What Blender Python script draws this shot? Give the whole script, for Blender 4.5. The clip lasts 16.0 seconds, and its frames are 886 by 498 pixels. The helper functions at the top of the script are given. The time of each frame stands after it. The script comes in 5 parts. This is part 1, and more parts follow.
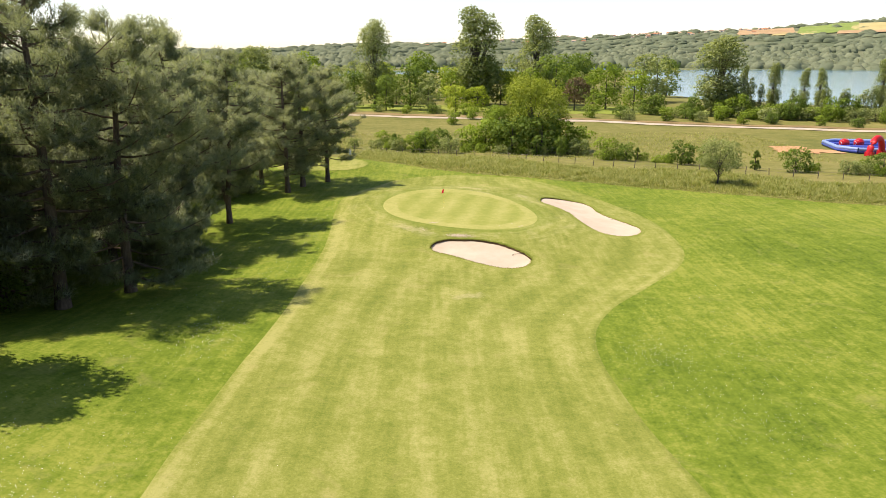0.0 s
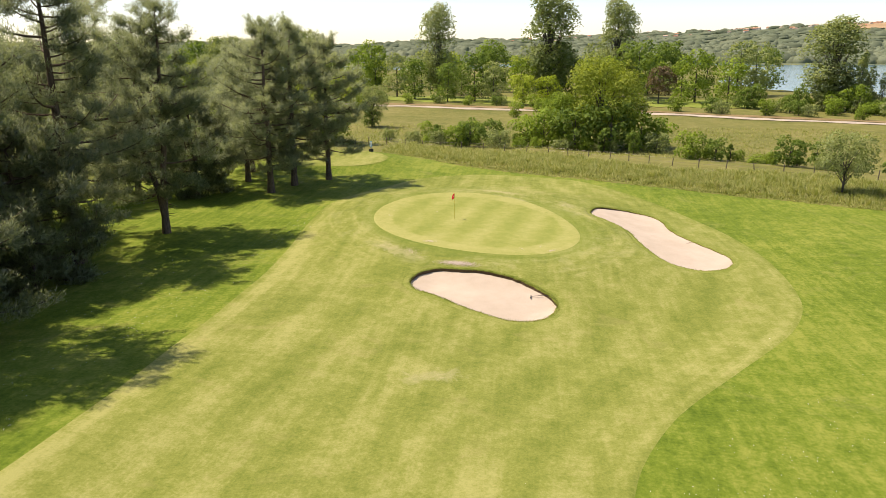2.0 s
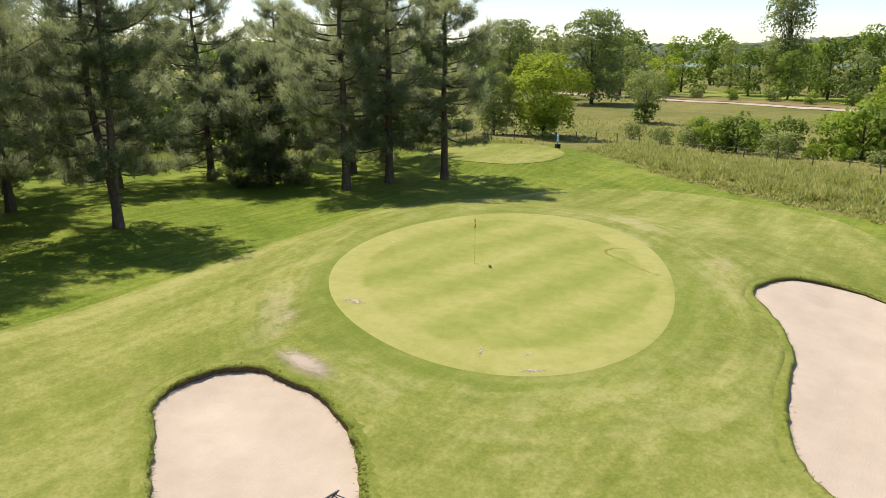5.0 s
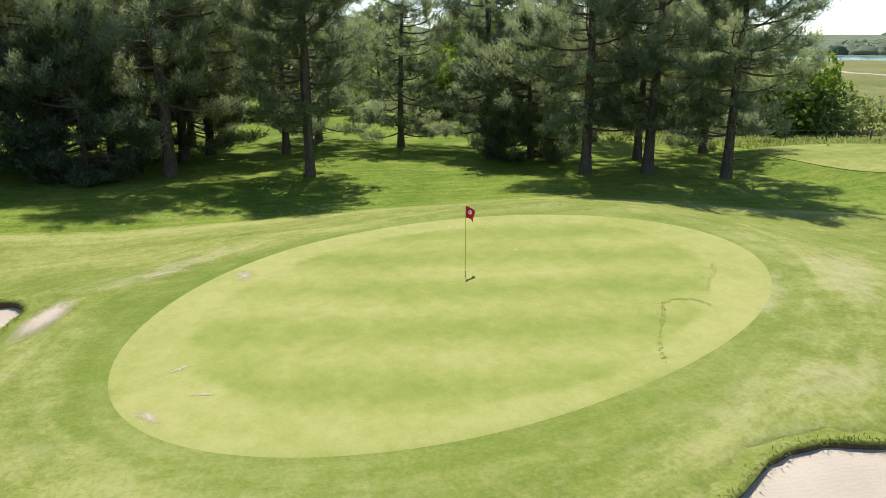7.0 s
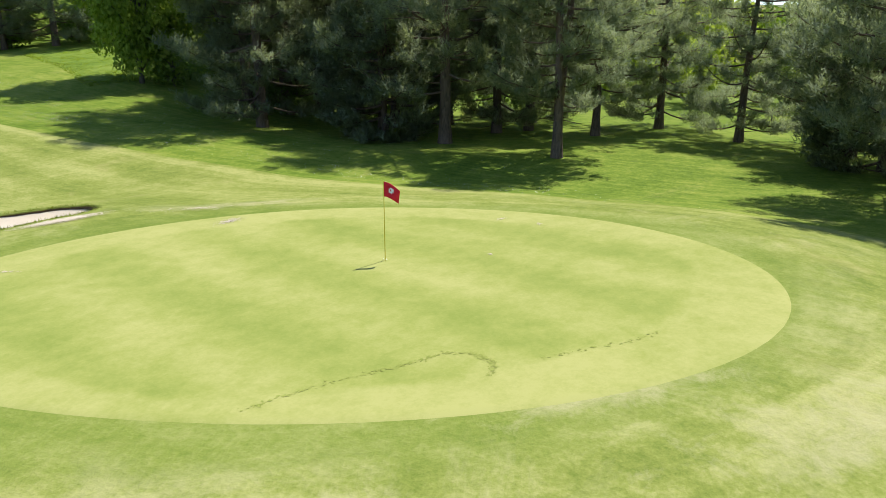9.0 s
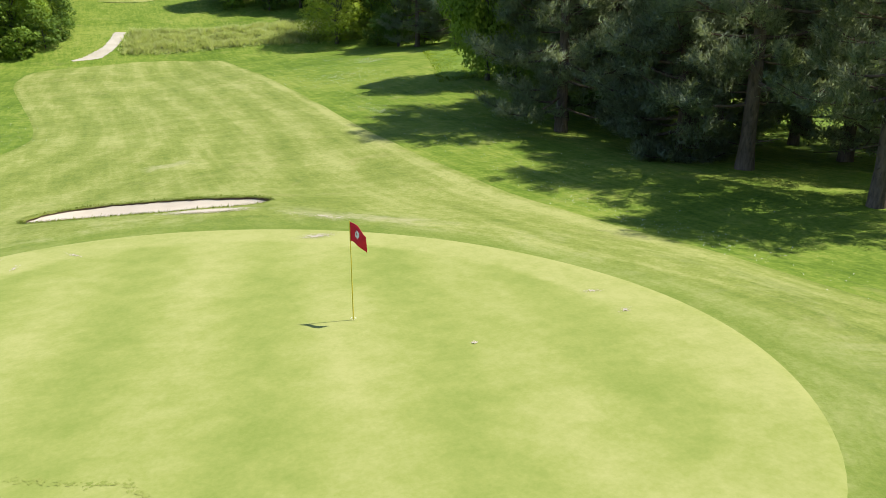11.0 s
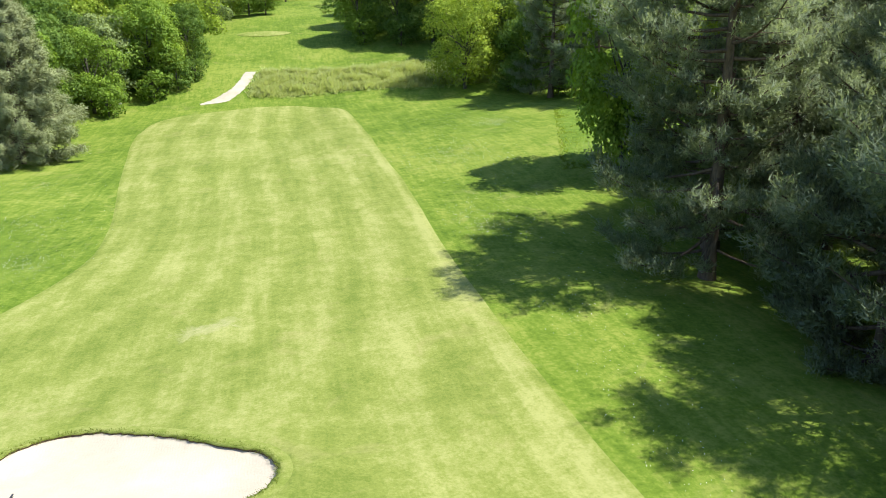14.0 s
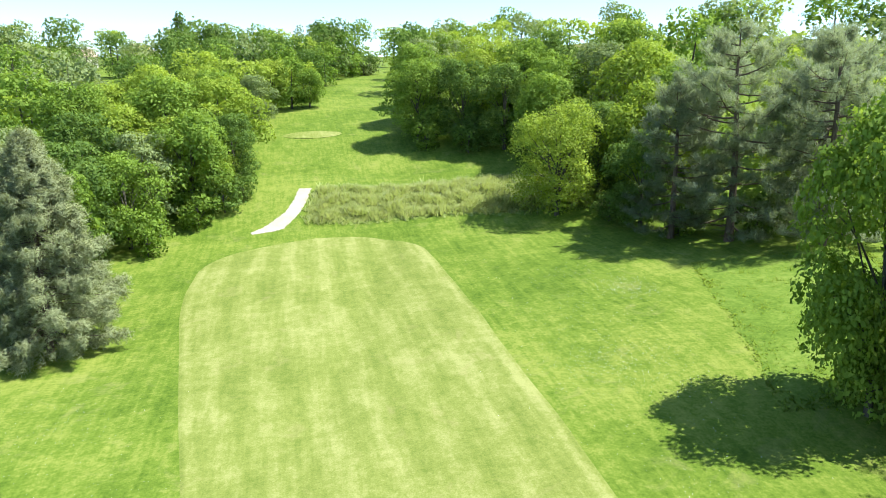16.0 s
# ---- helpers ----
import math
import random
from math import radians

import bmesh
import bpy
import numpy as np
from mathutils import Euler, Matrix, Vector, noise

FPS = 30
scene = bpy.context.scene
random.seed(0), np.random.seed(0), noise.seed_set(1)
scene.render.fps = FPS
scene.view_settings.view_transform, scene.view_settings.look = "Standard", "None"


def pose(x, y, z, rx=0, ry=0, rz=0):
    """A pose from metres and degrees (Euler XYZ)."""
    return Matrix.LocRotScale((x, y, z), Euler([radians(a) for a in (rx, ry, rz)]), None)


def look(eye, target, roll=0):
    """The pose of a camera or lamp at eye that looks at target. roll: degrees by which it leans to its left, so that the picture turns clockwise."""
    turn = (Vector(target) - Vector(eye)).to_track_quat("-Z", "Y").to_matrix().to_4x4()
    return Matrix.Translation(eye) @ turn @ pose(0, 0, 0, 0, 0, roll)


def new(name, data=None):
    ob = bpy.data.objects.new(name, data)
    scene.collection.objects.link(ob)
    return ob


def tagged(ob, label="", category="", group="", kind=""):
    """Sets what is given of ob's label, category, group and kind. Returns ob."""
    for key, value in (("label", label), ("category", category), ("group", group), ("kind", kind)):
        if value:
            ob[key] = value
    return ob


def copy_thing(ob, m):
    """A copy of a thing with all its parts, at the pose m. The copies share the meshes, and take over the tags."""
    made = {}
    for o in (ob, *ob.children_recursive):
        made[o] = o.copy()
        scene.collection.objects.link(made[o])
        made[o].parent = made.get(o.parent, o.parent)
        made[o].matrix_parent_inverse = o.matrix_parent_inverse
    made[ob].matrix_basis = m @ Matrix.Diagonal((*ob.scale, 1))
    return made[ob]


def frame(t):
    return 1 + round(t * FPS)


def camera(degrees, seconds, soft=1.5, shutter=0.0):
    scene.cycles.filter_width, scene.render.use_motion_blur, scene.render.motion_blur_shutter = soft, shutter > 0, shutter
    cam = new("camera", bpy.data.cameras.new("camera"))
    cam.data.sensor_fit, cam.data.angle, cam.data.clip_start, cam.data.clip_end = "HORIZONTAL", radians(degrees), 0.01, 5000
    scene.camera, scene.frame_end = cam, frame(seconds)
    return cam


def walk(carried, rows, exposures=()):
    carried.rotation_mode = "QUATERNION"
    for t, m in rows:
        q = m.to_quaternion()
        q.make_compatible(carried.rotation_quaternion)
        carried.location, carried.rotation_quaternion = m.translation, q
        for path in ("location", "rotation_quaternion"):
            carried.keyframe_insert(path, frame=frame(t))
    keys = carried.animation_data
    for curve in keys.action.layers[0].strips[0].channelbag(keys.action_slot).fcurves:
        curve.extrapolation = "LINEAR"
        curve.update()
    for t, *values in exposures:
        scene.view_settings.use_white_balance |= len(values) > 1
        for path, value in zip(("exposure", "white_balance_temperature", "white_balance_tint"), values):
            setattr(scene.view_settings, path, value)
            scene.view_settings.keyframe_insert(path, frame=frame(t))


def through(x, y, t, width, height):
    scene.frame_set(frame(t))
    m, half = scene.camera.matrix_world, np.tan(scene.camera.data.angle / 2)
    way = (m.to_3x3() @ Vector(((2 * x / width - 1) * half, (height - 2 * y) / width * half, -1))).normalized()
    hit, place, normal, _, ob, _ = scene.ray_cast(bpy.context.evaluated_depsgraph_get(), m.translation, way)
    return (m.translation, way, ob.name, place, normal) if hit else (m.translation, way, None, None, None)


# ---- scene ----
# seconds, stops, white balance
EXPOSURES = [(0, 0.60, 7700, 19), (2, 0.46, 7750, 20), (3, 0.45, 7800, 20), (6, 0.31, 6650, 13), (8, 0.59, 6450, 8), (10, 0.60, 6400, 8), (12.5, 0.65, 6300, 7), (14, 0.90, 6200, 6), (15.5, 1.12, 6250, 7), (16, 1.10, 6000, 4)]
cam = camera(64.03, 16.0, soft=0.7, shutter=0.05)
# seconds, place, yaw, pitch (up), right side raised by
PATH = [
    (0.0, -0.44, -13.71, 17.00, 0.16, -15.50, 0.04),
    (0.5, 0.78, -8.15, 16.10, 0.67, -15.60, 0.03),
    (1.0, 2.14, -2.65, 15.23, 1.67, -15.67, 0.01),
    (1.5, 3.70, 2.64, 14.37, 3.79, -15.72, -0.02),
    (2.0, 5.44, 7.87, 13.61, 6.92, -15.72, -0.02),
    (2.5, 7.41, 13.08, 12.94, 10.24, -15.70, -0.03),
    (3.0, 9.52, 18.28, 12.31, 13.78, -15.70, -0.04),
    (5.5, 18.65, 43.96, 8.93, 45.12, -15.64, -0.10),
    (6.0, 19.98, 49.43, 8.32, 55.52, -15.74, -0.04),
    (6.5, 20.78, 54.80, 7.66, 66.80, -15.87, 0.01),
    (7.0, 20.93, 59.99, 7.04, 78.25, -15.98, 0.04),
    (7.5, 20.33, 64.88, 6.44, 89.07, -16.11, 0.04),
    (8.0, 18.83, 69.40, 6.06, 100.01, -16.28, 0.01),
    (8.5, 16.75, 73.13, 5.82, 110.63, -16.40, 0.00),
    (9.0, 14.36, 75.91, 5.73, 120.79, -16.52, 0.01),
    (9.5, 11.61, 77.71, 5.71, 130.75, -16.63, -0.01),
    (10.0, 8.56, 78.94, 5.74, 140.16, -16.75, -0.04),
    (12.5, -1.48, 77.17, 5.95, 166.40, -16.48, -0.08),
    (13.0, -2.59, 75.22, 7.61, 166.54, -16.63, -0.03),
    (13.5, -3.01, 72.45, 9.70, 166.73, -16.65, -0.03),
    (14.0, -2.49, 69.25, 11.83, 167.15, -16.64, 0.02),
    (14.5, -1.16, 65.59, 13.94, 167.55, -16.61, 0.05),
    (15.0, 0.42, 61.22, 15.93, 167.81, -16.55, 0.04),
    (15.5, 1.94, 55.99, 17.96, 167.88, -14.96, 0.01),
    (16.0, 3.31, 50.21, 20.15, 167.88, -12.73, 0.01),
]
walk(cam, [(t, pose(x, y, z, 90 + p, 0, yaw) @ pose(0, 0, 0, 0, 0, r)) for t, x, y, z, yaw, p, r in PATH], EXPOSURES)

# ---------------------------------------------------------------- light
SUN_EL, SUN_AZ = 61.5, 168.0            # height of the sun; direction it stands in, counted from +x towards +y
world = bpy.data.worlds.new("world")
scene.world = world
world.use_nodes = True
wn = world.node_tree.nodes
sky = wn.new("ShaderNodeTexSky")
sky.sky_type, sky.sun_disc = "NISHITA", False
sky.sun_elevation, sky.sun_rotation = radians(SUN_EL), radians(90.0 - SUN_AZ)
sky.air_density, sky.dust_density, sky.ozone_density = 0.75, 0.3, 1.0
world.node_tree.links.new(sky.outputs[0], wn["Background"].inputs[0])
wn["Background"].inputs[1].default_value = 0.135
sun = new("sun", bpy.data.lights.new("sun", "SUN"))
sun.data.energy, sun.data.angle, sun.data.color = 4.35, radians(0.55), (1.0, 0.95, 0.86)
sun_way = Vector((math.cos(radians(SUN_AZ)) * math.cos(radians(SUN_EL)), math.sin(radians(SUN_AZ)) * math.cos(radians(SUN_EL)), math.sin(radians(SUN_EL))))
sun.matrix_world = look(sun_way * 60, (0, 0, 0))


# ---------------------------------------------------------------- materials
# the green: middle, half axes, turn
GREEN_C, GREEN_A, GREEN_B, GREEN_TURN = (1.1, 65.1), 10.65, 7.85, radians(126)
def ramp_node(nt, fac, stops):
    n = nt.nodes.new("ShaderNodeValToRGB")
    while len(n.color_ramp.elements) < len(stops):
        n.color_ramp.elements.new(0.5)
    for e, (p, c) in zip(n.color_ramp.elements, stops):
        e.position, e.color = p, (*c, 1)
    nt.links.new(fac, n.inputs[0])
    return n.outputs[0]


def noise_node(nt, vec, scale, detail=3.0, rough=0.55, warp=0.0):
    n = nt.nodes.new("ShaderNodeTexNoise")
    n.inputs["Scale"].default_value, n.inputs["Detail"].default_value = scale, detail
    n.inputs["Roughness"].default_value, n.inputs["Distortion"].default_value = rough, warp
    nt.links.new(vec, n.inputs["Vector"])
    return n.outputs[0]


def math_node(nt, op, a, b=0.0, c=0.0, clamp=False):
    n = nt.nodes.new("ShaderNodeMath")
    n.operation, n.use_clamp = op, clamp
    for i, v in enumerate((a, b, c)):
        if isinstance(v, (int, float)):
            n.inputs[i].default_value = v
        else:
            nt.links.new(v, n.inputs[i])
    return n.outputs[0]


def mix_node(nt, fac, a, b, mode="MIX"):
    n = nt.nodes.new("ShaderNodeMix")
    n.data_type, n.blend_type, n.clamp_factor = "RGBA", mode, True
    for sock, v in ((n.inputs[0], fac), (n.inputs[6], a), (n.inputs[7], b)):
        if isinstance(v, (int, float)):
            sock.default_value = v
        elif isinstance(v, tuple):
            sock.default_value = (*v, 1)
        else:
            nt.links.new(v, sock)
    return n.outputs[2]


def mapped(nt, vec, sx, sy, sz, turn=0.0):
    n = nt.nodes.new("ShaderNodeMapping")
    n.inputs["Scale"].default_value, n.inputs["Rotation"].default_value = (sx, sy, sz), (0, 0, radians(turn))
    nt.links.new(vec, n.inputs["Vector"])
    return n.outputs[0]


def start_material(name, rough=0.8, spec=0.3):
    m = bpy.data.materials.new(name)
    m.use_nodes = True
    nt = m.node_tree
    bsdf = nt.nodes["Principled BSDF"]
    bsdf.inputs["Roughness"].default_value = rough
    bsdf.inputs["Specular IOR Level"].default_value = spec
    coord = nt.nodes.new("ShaderNodeTexCoord").outputs["Object"]
    return m, nt, bsdf, coord


def bump(nt, bsdf, height, strength, dist):
    n = nt.nodes.new("ShaderNodeBump")
    n.inputs["Strength"].default_value, n.inputs["Distance"].default_value = strength, dist
    nt.links.new(height, n.inputs["Height"])
    nt.links.new(n.outputs[0], bsdf.inputs["Normal"])


def plain(name, color, rough=0.6, metal=0.0, vary=0.15, scale=6.0):
    m, nt, bsdf, co = start_material(name, rough)
    bsdf.inputs["Metallic"].default_value = metal
    n = noise_node(nt, co, scale, 4)
    lo, hi = tuple(c * (1 - vary) for c in color), tuple(min(1, c * (1 + vary)) for c in color)
    nt.links.new(ramp_node(nt, n, [(0.3, lo), (0.7, hi)]), bsdf.inputs["Base Color"])
    return m


def turf(name, dark, mid, pale, patch=0.12, fine=7.0, stripes=None, bare=0.0, relief=0.5, streak=0.0, rings=False, rag=0.35, dry_spots=(), grit=0.5):
    """Grass seen from some height: patches, dry spots, fine tufts and mowing bands. stripes: (metres, degrees, strength, bend)."""
    m, nt, bsdf, co = start_material(name, 0.9, 0.12)
    big = noise_node(nt, co, patch, 4, 0.6, 0.4)
    small = noise_node(nt, co, patch * 9, 5, 0.65)
    tuft = noise_node(nt, co, fine, 4, 0.7)
    f = math_node(nt, "MULTIPLY_ADD", small, 0.45, math_node(nt, "MULTIPLY", big, 0.62))
    f = math_node(nt, "MULTIPLY_ADD", math_node(nt, "SUBTRACT", tuft, 0.5), grit, f)
    grain = noise_node(nt, co, fine * 0.32, 8, 0.78, 0.3)
    f = math_node(nt, "MULTIPLY_ADD", math_node(nt, "SUBTRACT", grain, 0.5), rag, f)
    if streak:
        run = noise_node(nt, mapped(nt, co, 2.2, 0.16, 1.0, 4.0), 1.0, 4, 0.6)
        f = math_node(nt, "MULTIPLY_ADD", math_node(nt, "SUBTRACT", run, 0.5), streak, f)
    inner = 1.0
    if rings:
        # mowing passes that follow the edge of the green
        m_ = nt.nodes.new("ShaderNodeMapping")
        m_.vector_type = "TEXTURE"
        m_.inputs["Location"].default_value = (GREEN_C[0], GREEN_C[1], 0)
        m_.inputs["Rotation"].default_value = (0, 0, GREEN_TURN)
        m_.inputs["Scale"].default_value = (GREEN_A, GREEN_B, 1e4)
        nt.links.new(co, m_.inputs["Vector"])
        ln = nt.nodes.new("ShaderNodeVectorMath")
        ln.operation = "LENGTH"
        nt.links.new(m_.outputs[0], ln.inputs[0])
        r = math_node(nt, "MULTIPLY_ADD", math_node(nt, "SUBTRACT", big, 0.5), 0.10, ln.outputs["Value"])
        if name.startswith("green"):
            band = ramp_node(nt, r, [(0.79, (0, 0, 0)), (0.83, (1, 1, 1))])
            f = math_node(nt, "MULTIPLY_ADD", band, 0.13, f)
            inner = math_node(nt, "SUBTRACT", 1.0, band)
        else:
            close = ramp_node(nt, math_node(nt, "MULTIPLY", r, 0.4), [(0.50, (1, 1, 1)), (0.80, (0, 0, 0))])
            # streaks left by mowers that turn round the green
            rim = nt.nodes.new("ShaderNodeVectorMath")
            rim.operation = "NORMALIZE"
            nt.links.new(m_.outputs[0], rim.inputs[0])
            cut = nt.nodes.new("ShaderNodeSeparateXYZ")
            nt.links.new(rim.outputs[0], cut.inputs[0])
            put = nt.nodes.new("ShaderNodeCombineXYZ")
            for k, sock in enumerate((math_node(nt, "MULTIPLY", cut.outputs[0], 2.2), math_node(nt, "MULTIPLY", cut.outputs[1], 2.2), math_node(nt, "MULTIPLY", r, 13.0))):
                nt.links.new(sock, put.inputs[k])
            arcs = noise_node(nt, put.outputs[0], 1.0, 5, 0.62, 0.3)
            f = math_node(nt, "MULTIPLY_ADD", math_node(nt, "MULTIPLY", math_node(nt, "SUBTRACT", arcs, 0.5), close), 0.62, f)
            inner = math_node(nt, "SUBTRACT", 1.0, close)
    if stripes:
        width, turn, power, bend = stripes
        w = nt.nodes.new("ShaderNodeTexWave")
        w.wave_profile = "SIN"
        w.inputs["Scale"].default_value = 0.314 / width
        w.inputs["Distortion"].default_value, w.inputs["Detail"].default_value, w.inputs["Detail Scale"].default_value = bend, 1.0, 0.6
        nt.links.new(mapped(nt, co, 1, 1, 1, turn), w.inputs["Vector"])
        if name.startswith("fairway"):
            # passes of the mower follow the sides of the fairway
            at = nt.nodes.new("ShaderNodeAttribute")
            at.attribute_name = "across"
            u = math_node(nt, "MULTIPLY_ADD", math_node(nt, "SUBTRACT", noise_node(nt, co, 0.09, 2), 0.5), 2.4, at.outputs["Fac"])
            wv = math_node(nt, "SINE", math_node(nt, "MULTIPLY", u, 6.2832 / width))
            thin_ = math_node(nt, "SINE", math_node(nt, "MULTIPLY", u, 6.2832 * 3.4 / width))
            wv = math_node(nt, "MULTIPLY_ADD", thin_, 0.22, wv)
            f = math_node(nt, "MULTIPLY_ADD", wv, math_node(nt, "MULTIPLY", math_node(nt, "MULTIPLY_ADD", inner, 0.8, 0.2), power * 0.5), f)
            # pale laps cut along both sides
            lap = math_node(nt, "ABSOLUTE", math_node(nt, "SUBTRACT", at.outputs["Fac"], 12.5))
            edge = ramp_node(nt, math_node(nt, "MULTIPLY", lap, 0.08), [(0.900, (0, 0, 0)), (0.925, (1, 1, 1)), (0.955, (1, 1, 1)), (0.975, (0, 0, 0))])
            f = math_node(nt, "MULTIPLY_ADD", edge, 0.10, f)
            wave_on = 0.25
        else:
            wave_on = 1.0
        power = power * wave_on
        f = math_node(nt, "MULTIPLY_ADD", math_node(nt, "SUBTRACT", w.outputs["Fac"], 0.5), math_node(nt, "MULTIPLY", inner, power), f)
    col = ramp_node(nt, f, [(0.31, dark), (0.52, mid), (0.755, pale)])
    if bare:
        dry = noise_node(nt, co, 0.33, 5, 0.7, 0.8)
        k = math_node(nt, "MULTIPLY", ramp_node(nt, dry, [(0.57, (0, 0, 0)), (0.72, (1, 1, 1))]), bare)
        col = mix_node(nt, k, col, (0.33, 0.29, 0.12))
    if rings and not name.startswith("green"):
        # turf worn pale where mowers turn beside the green
        worn = ramp_node(nt, math_node(nt, "MULTIPLY", r, 0.5), [(0.50, (0, 0, 0)), (0.56, (1, 1, 1)), (0.66, (1, 1, 1)), (0.76, (0, 0, 0))])
        spots = ramp_node(nt, noise_node(nt, co, 0.30, 9, 0.80, 0.5), [(0.49, (0, 0, 0)), (0.62, (1, 1, 1))])
        collar = ramp_node(nt, math_node(nt, "MULTIPLY", r, 0.5), [(0.49, (1, 1, 1)), (0.535, (0.8, 0.8, 0.8)), (0.60, (0, 0, 0))])
        col = mix_node(nt, math_node(nt, "MULTIPLY", collar, 0.42), col, (0.130, 0.190, 0.026))
        col = mix_node(nt, math_node(nt, "MULTIPLY", math_node(nt, "MULTIPLY", worn, math_node(nt, "MULTIPLY", spots, arcs)), 0.70), col, (0.39, 0.37, 0.18))
    for x, y, rx, ry, turn in dry_spots:
        # a dry patch of turf with a ragged edge
        mp = nt.nodes.new("ShaderNodeMapping")
        mp.vector_type = "TEXTURE"
        mp.inputs["Location"].default_value, mp.inputs["Rotation"].default_value = (x, y, 0), (0, 0, radians(turn))
        mp.inputs["Scale"].default_value = (rx, ry, 1e4)
        nt.links.new(co, mp.inputs["Vector"])
        ln = nt.nodes.new("ShaderNodeVectorMath")
        ln.operation = "LENGTH"
        nt.links.new(mp.outputs[0], ln.inputs[0])
        torn = noise_node(nt, co, 1.1, 9, 0.78, 0.6)
        k = math_node(nt, "MULTIPLY_ADD", torn, 3.2, math_node(nt, "MULTIPLY", ln.outputs["Value"], -1.0))
        k = ramp_node(nt, math_node(nt, "MULTIPLY_ADD", k, 1.0, -0.85), [(0.0, (0, 0, 0)), (0.75, (1, 1, 1))])
        col = mix_node(nt, math_node(nt, "MULTIPLY", k, 0.68), col, (0.39, 0.365, 0.19))
    nt.links.new(col, bsdf.inputs["Base Color"])
    if relief:
        bump(nt, bsdf, math_node(nt, "ADD", tuft, small), relief, 0.06)
    return m


def leafy(name, dark, mid, pale, shine=0.35, through=0.35, clump=0.8):
    """Leaves: each clump a shade of its own, and some light passing through."""
    m, nt, bsdf, co = start_material(name, 0.7, shine)
    g = nt.nodes.new("ShaderNodeNewGeometry").outputs["Random Per Island"]
    o = nt.nodes.new("ShaderNodeObjectInfo").outputs["Random"]
    f = math_node(nt, "MULTIPLY_ADD", g, 0.38, math_node(nt, "MULTIPLY", o, 0.24))
    f = math_node(nt, "MULTIPLY_ADD", noise_node(nt, co, clump, 3, 0.6), 0.95, math_node(nt, "SUBTRACT", f, 0.28))
    col = ramp_node(nt, f, [(0.1, dark), (0.5, mid), (0.95, pale)])
    nt.links.new(col, bsdf.inputs["Base Color"])
    tr = nt.nodes.new("ShaderNodeBsdfTranslucent")
    nt.links.new(mix_node(nt, 1.0, col, (1.0, 1.0, 0.55), "MULTIPLY"), tr.inputs[0])
    mx = nt.nodes.new("ShaderNodeMixShader")
    mx.inputs[0].default_value = through
    nt.links.new(bsdf.outputs[0], mx.inputs[1])
    nt.links.new(tr.outputs[0], mx.inputs[2])
    nt.links.new(mx.outputs[0], nt.nodes["Material Output"].inputs[0])
    return m


def barky(name, dark, pale):
    m, nt, bsdf, co = start_material(name, 0.9, 0.15)
    n = noise_node(nt, mapped(nt, co, 1, 1, 0.25), 7.0, 5, 0.7, 0.5)
    nt.links.new(ramp_node(nt, n, [(0.3, dark), (0.7, pale)]), bsdf.inputs["Base Color"])
    bump(nt, bsdf, n, 0.8, 0.05)
    return m


def sandy(name, dark, pale):
    m, nt, bsdf, co = start_material(name, 0.95, 0.1)
    big, fine = noise_node(nt, co, 0.5, 4, 0.6), noise_node(nt, co, 14.0, 4, 0.7)
    rake = nt.nodes.new("ShaderNodeTexWave")
    rake.inputs["Scale"].default_value, rake.inputs["Distortion"].default_value, rake.inputs["Detail"].default_value = 3.2, 5.0, 2.0
    nt.links.new(co, rake.inputs["Vector"])
    f = math_node(nt, "MULTIPLY_ADD", fine, 0.3, math_node(nt, "MULTIPLY", big, 0.7))
    nt.links.new(ramp_node(nt, f, [(0.3, dark), (0.7, pale)]), bsdf.inputs["Base Color"])
    bump(nt, bsdf, math_node(nt, "MULTIPLY_ADD", rake.outputs["Fac"], 0.10, fine), 0.35, 0.04)
    return m


M_ROUGH = turf("rough_grass", (0.070, 0.122, 0.010), (0.134, 0.195, 0.021), (0.243, 0.276, 0.052), 0.07, 5.0, None, 0.28, 0.8, 0.42, rag=0.60, grit=0.55)
M_FAIR = turf("fairway_grass", (0.133, 0.174, 0.028), (0.208, 0.240, 0.051), (0.328, 0.334, 0.112), 0.10, 9.0, (3.6, 3, 0.115, 0.9), 0.36, 0.55, 0.34, True, rag=0.56, grit=0.50,
              dry_spots=((-3.8, 56.0, 4.6, 1.0, 137), (2.5, 77.0, 5.5, 1.5, 142), (8.9, 71.3, 2.4, 1.1, 100), (4.2, 72.9, 3.4, 0.8, 140), (1.4, 37.6, 2.2, 1.1, 20)))
M_GREEN = turf("green_grass", (0.191, 0.236, 0.047), (0.260, 0.287, 0.072), (0.348, 0.348, 0.120), 0.16, 12.0, (3.2, 12.5, 0.175, 0.5), 0.0, 0.08, 0.0, True, rag=0.32, grit=0.26)
M_EDGE = turf("edge_grass", (0.122, 0.168, 0.025), (0.190, 0.228, 0.044), (0.300, 0.312, 0.095), 0.10, 9.0, None, 0.2, 0.6, 0.0, rag=0.6, grit=0.5)
M_FIELD = turf("meadow_grass", (0.098, 0.118, 0.028), (0.162, 0.167, 0.046), (0.245, 0.222, 0.082), 0.025, 1.2, None, 0.45, 0.7, rag=0.6)
# far hill ground: forest green with grey-blue distance haze mixed into the colour
M_HILL_HAZED = turf("hazed_hill_fields", (0.085, 0.115, 0.068), (0.118, 0.150, 0.086), (0.190, 0.200, 0.120), 0.0022, 0.02, None, 0.0, 0.0)
M_SAND = sandy("bunker_sand", (0.44, 0.372, 0.288), (0.56, 0.485, 0.388))
M_SOIL = plain("dark_soil", (0.105, 0.075, 0.042), 0.95, 0, 0.4, 8)
M_TRACK = sandy("gravel", (0.38, 0.325, 0.245), (0.54, 0.485, 0.39))
M_BARK = barky("pine_bark", (0.055, 0.043, 0.034), (0.200, 0.148, 0.108))
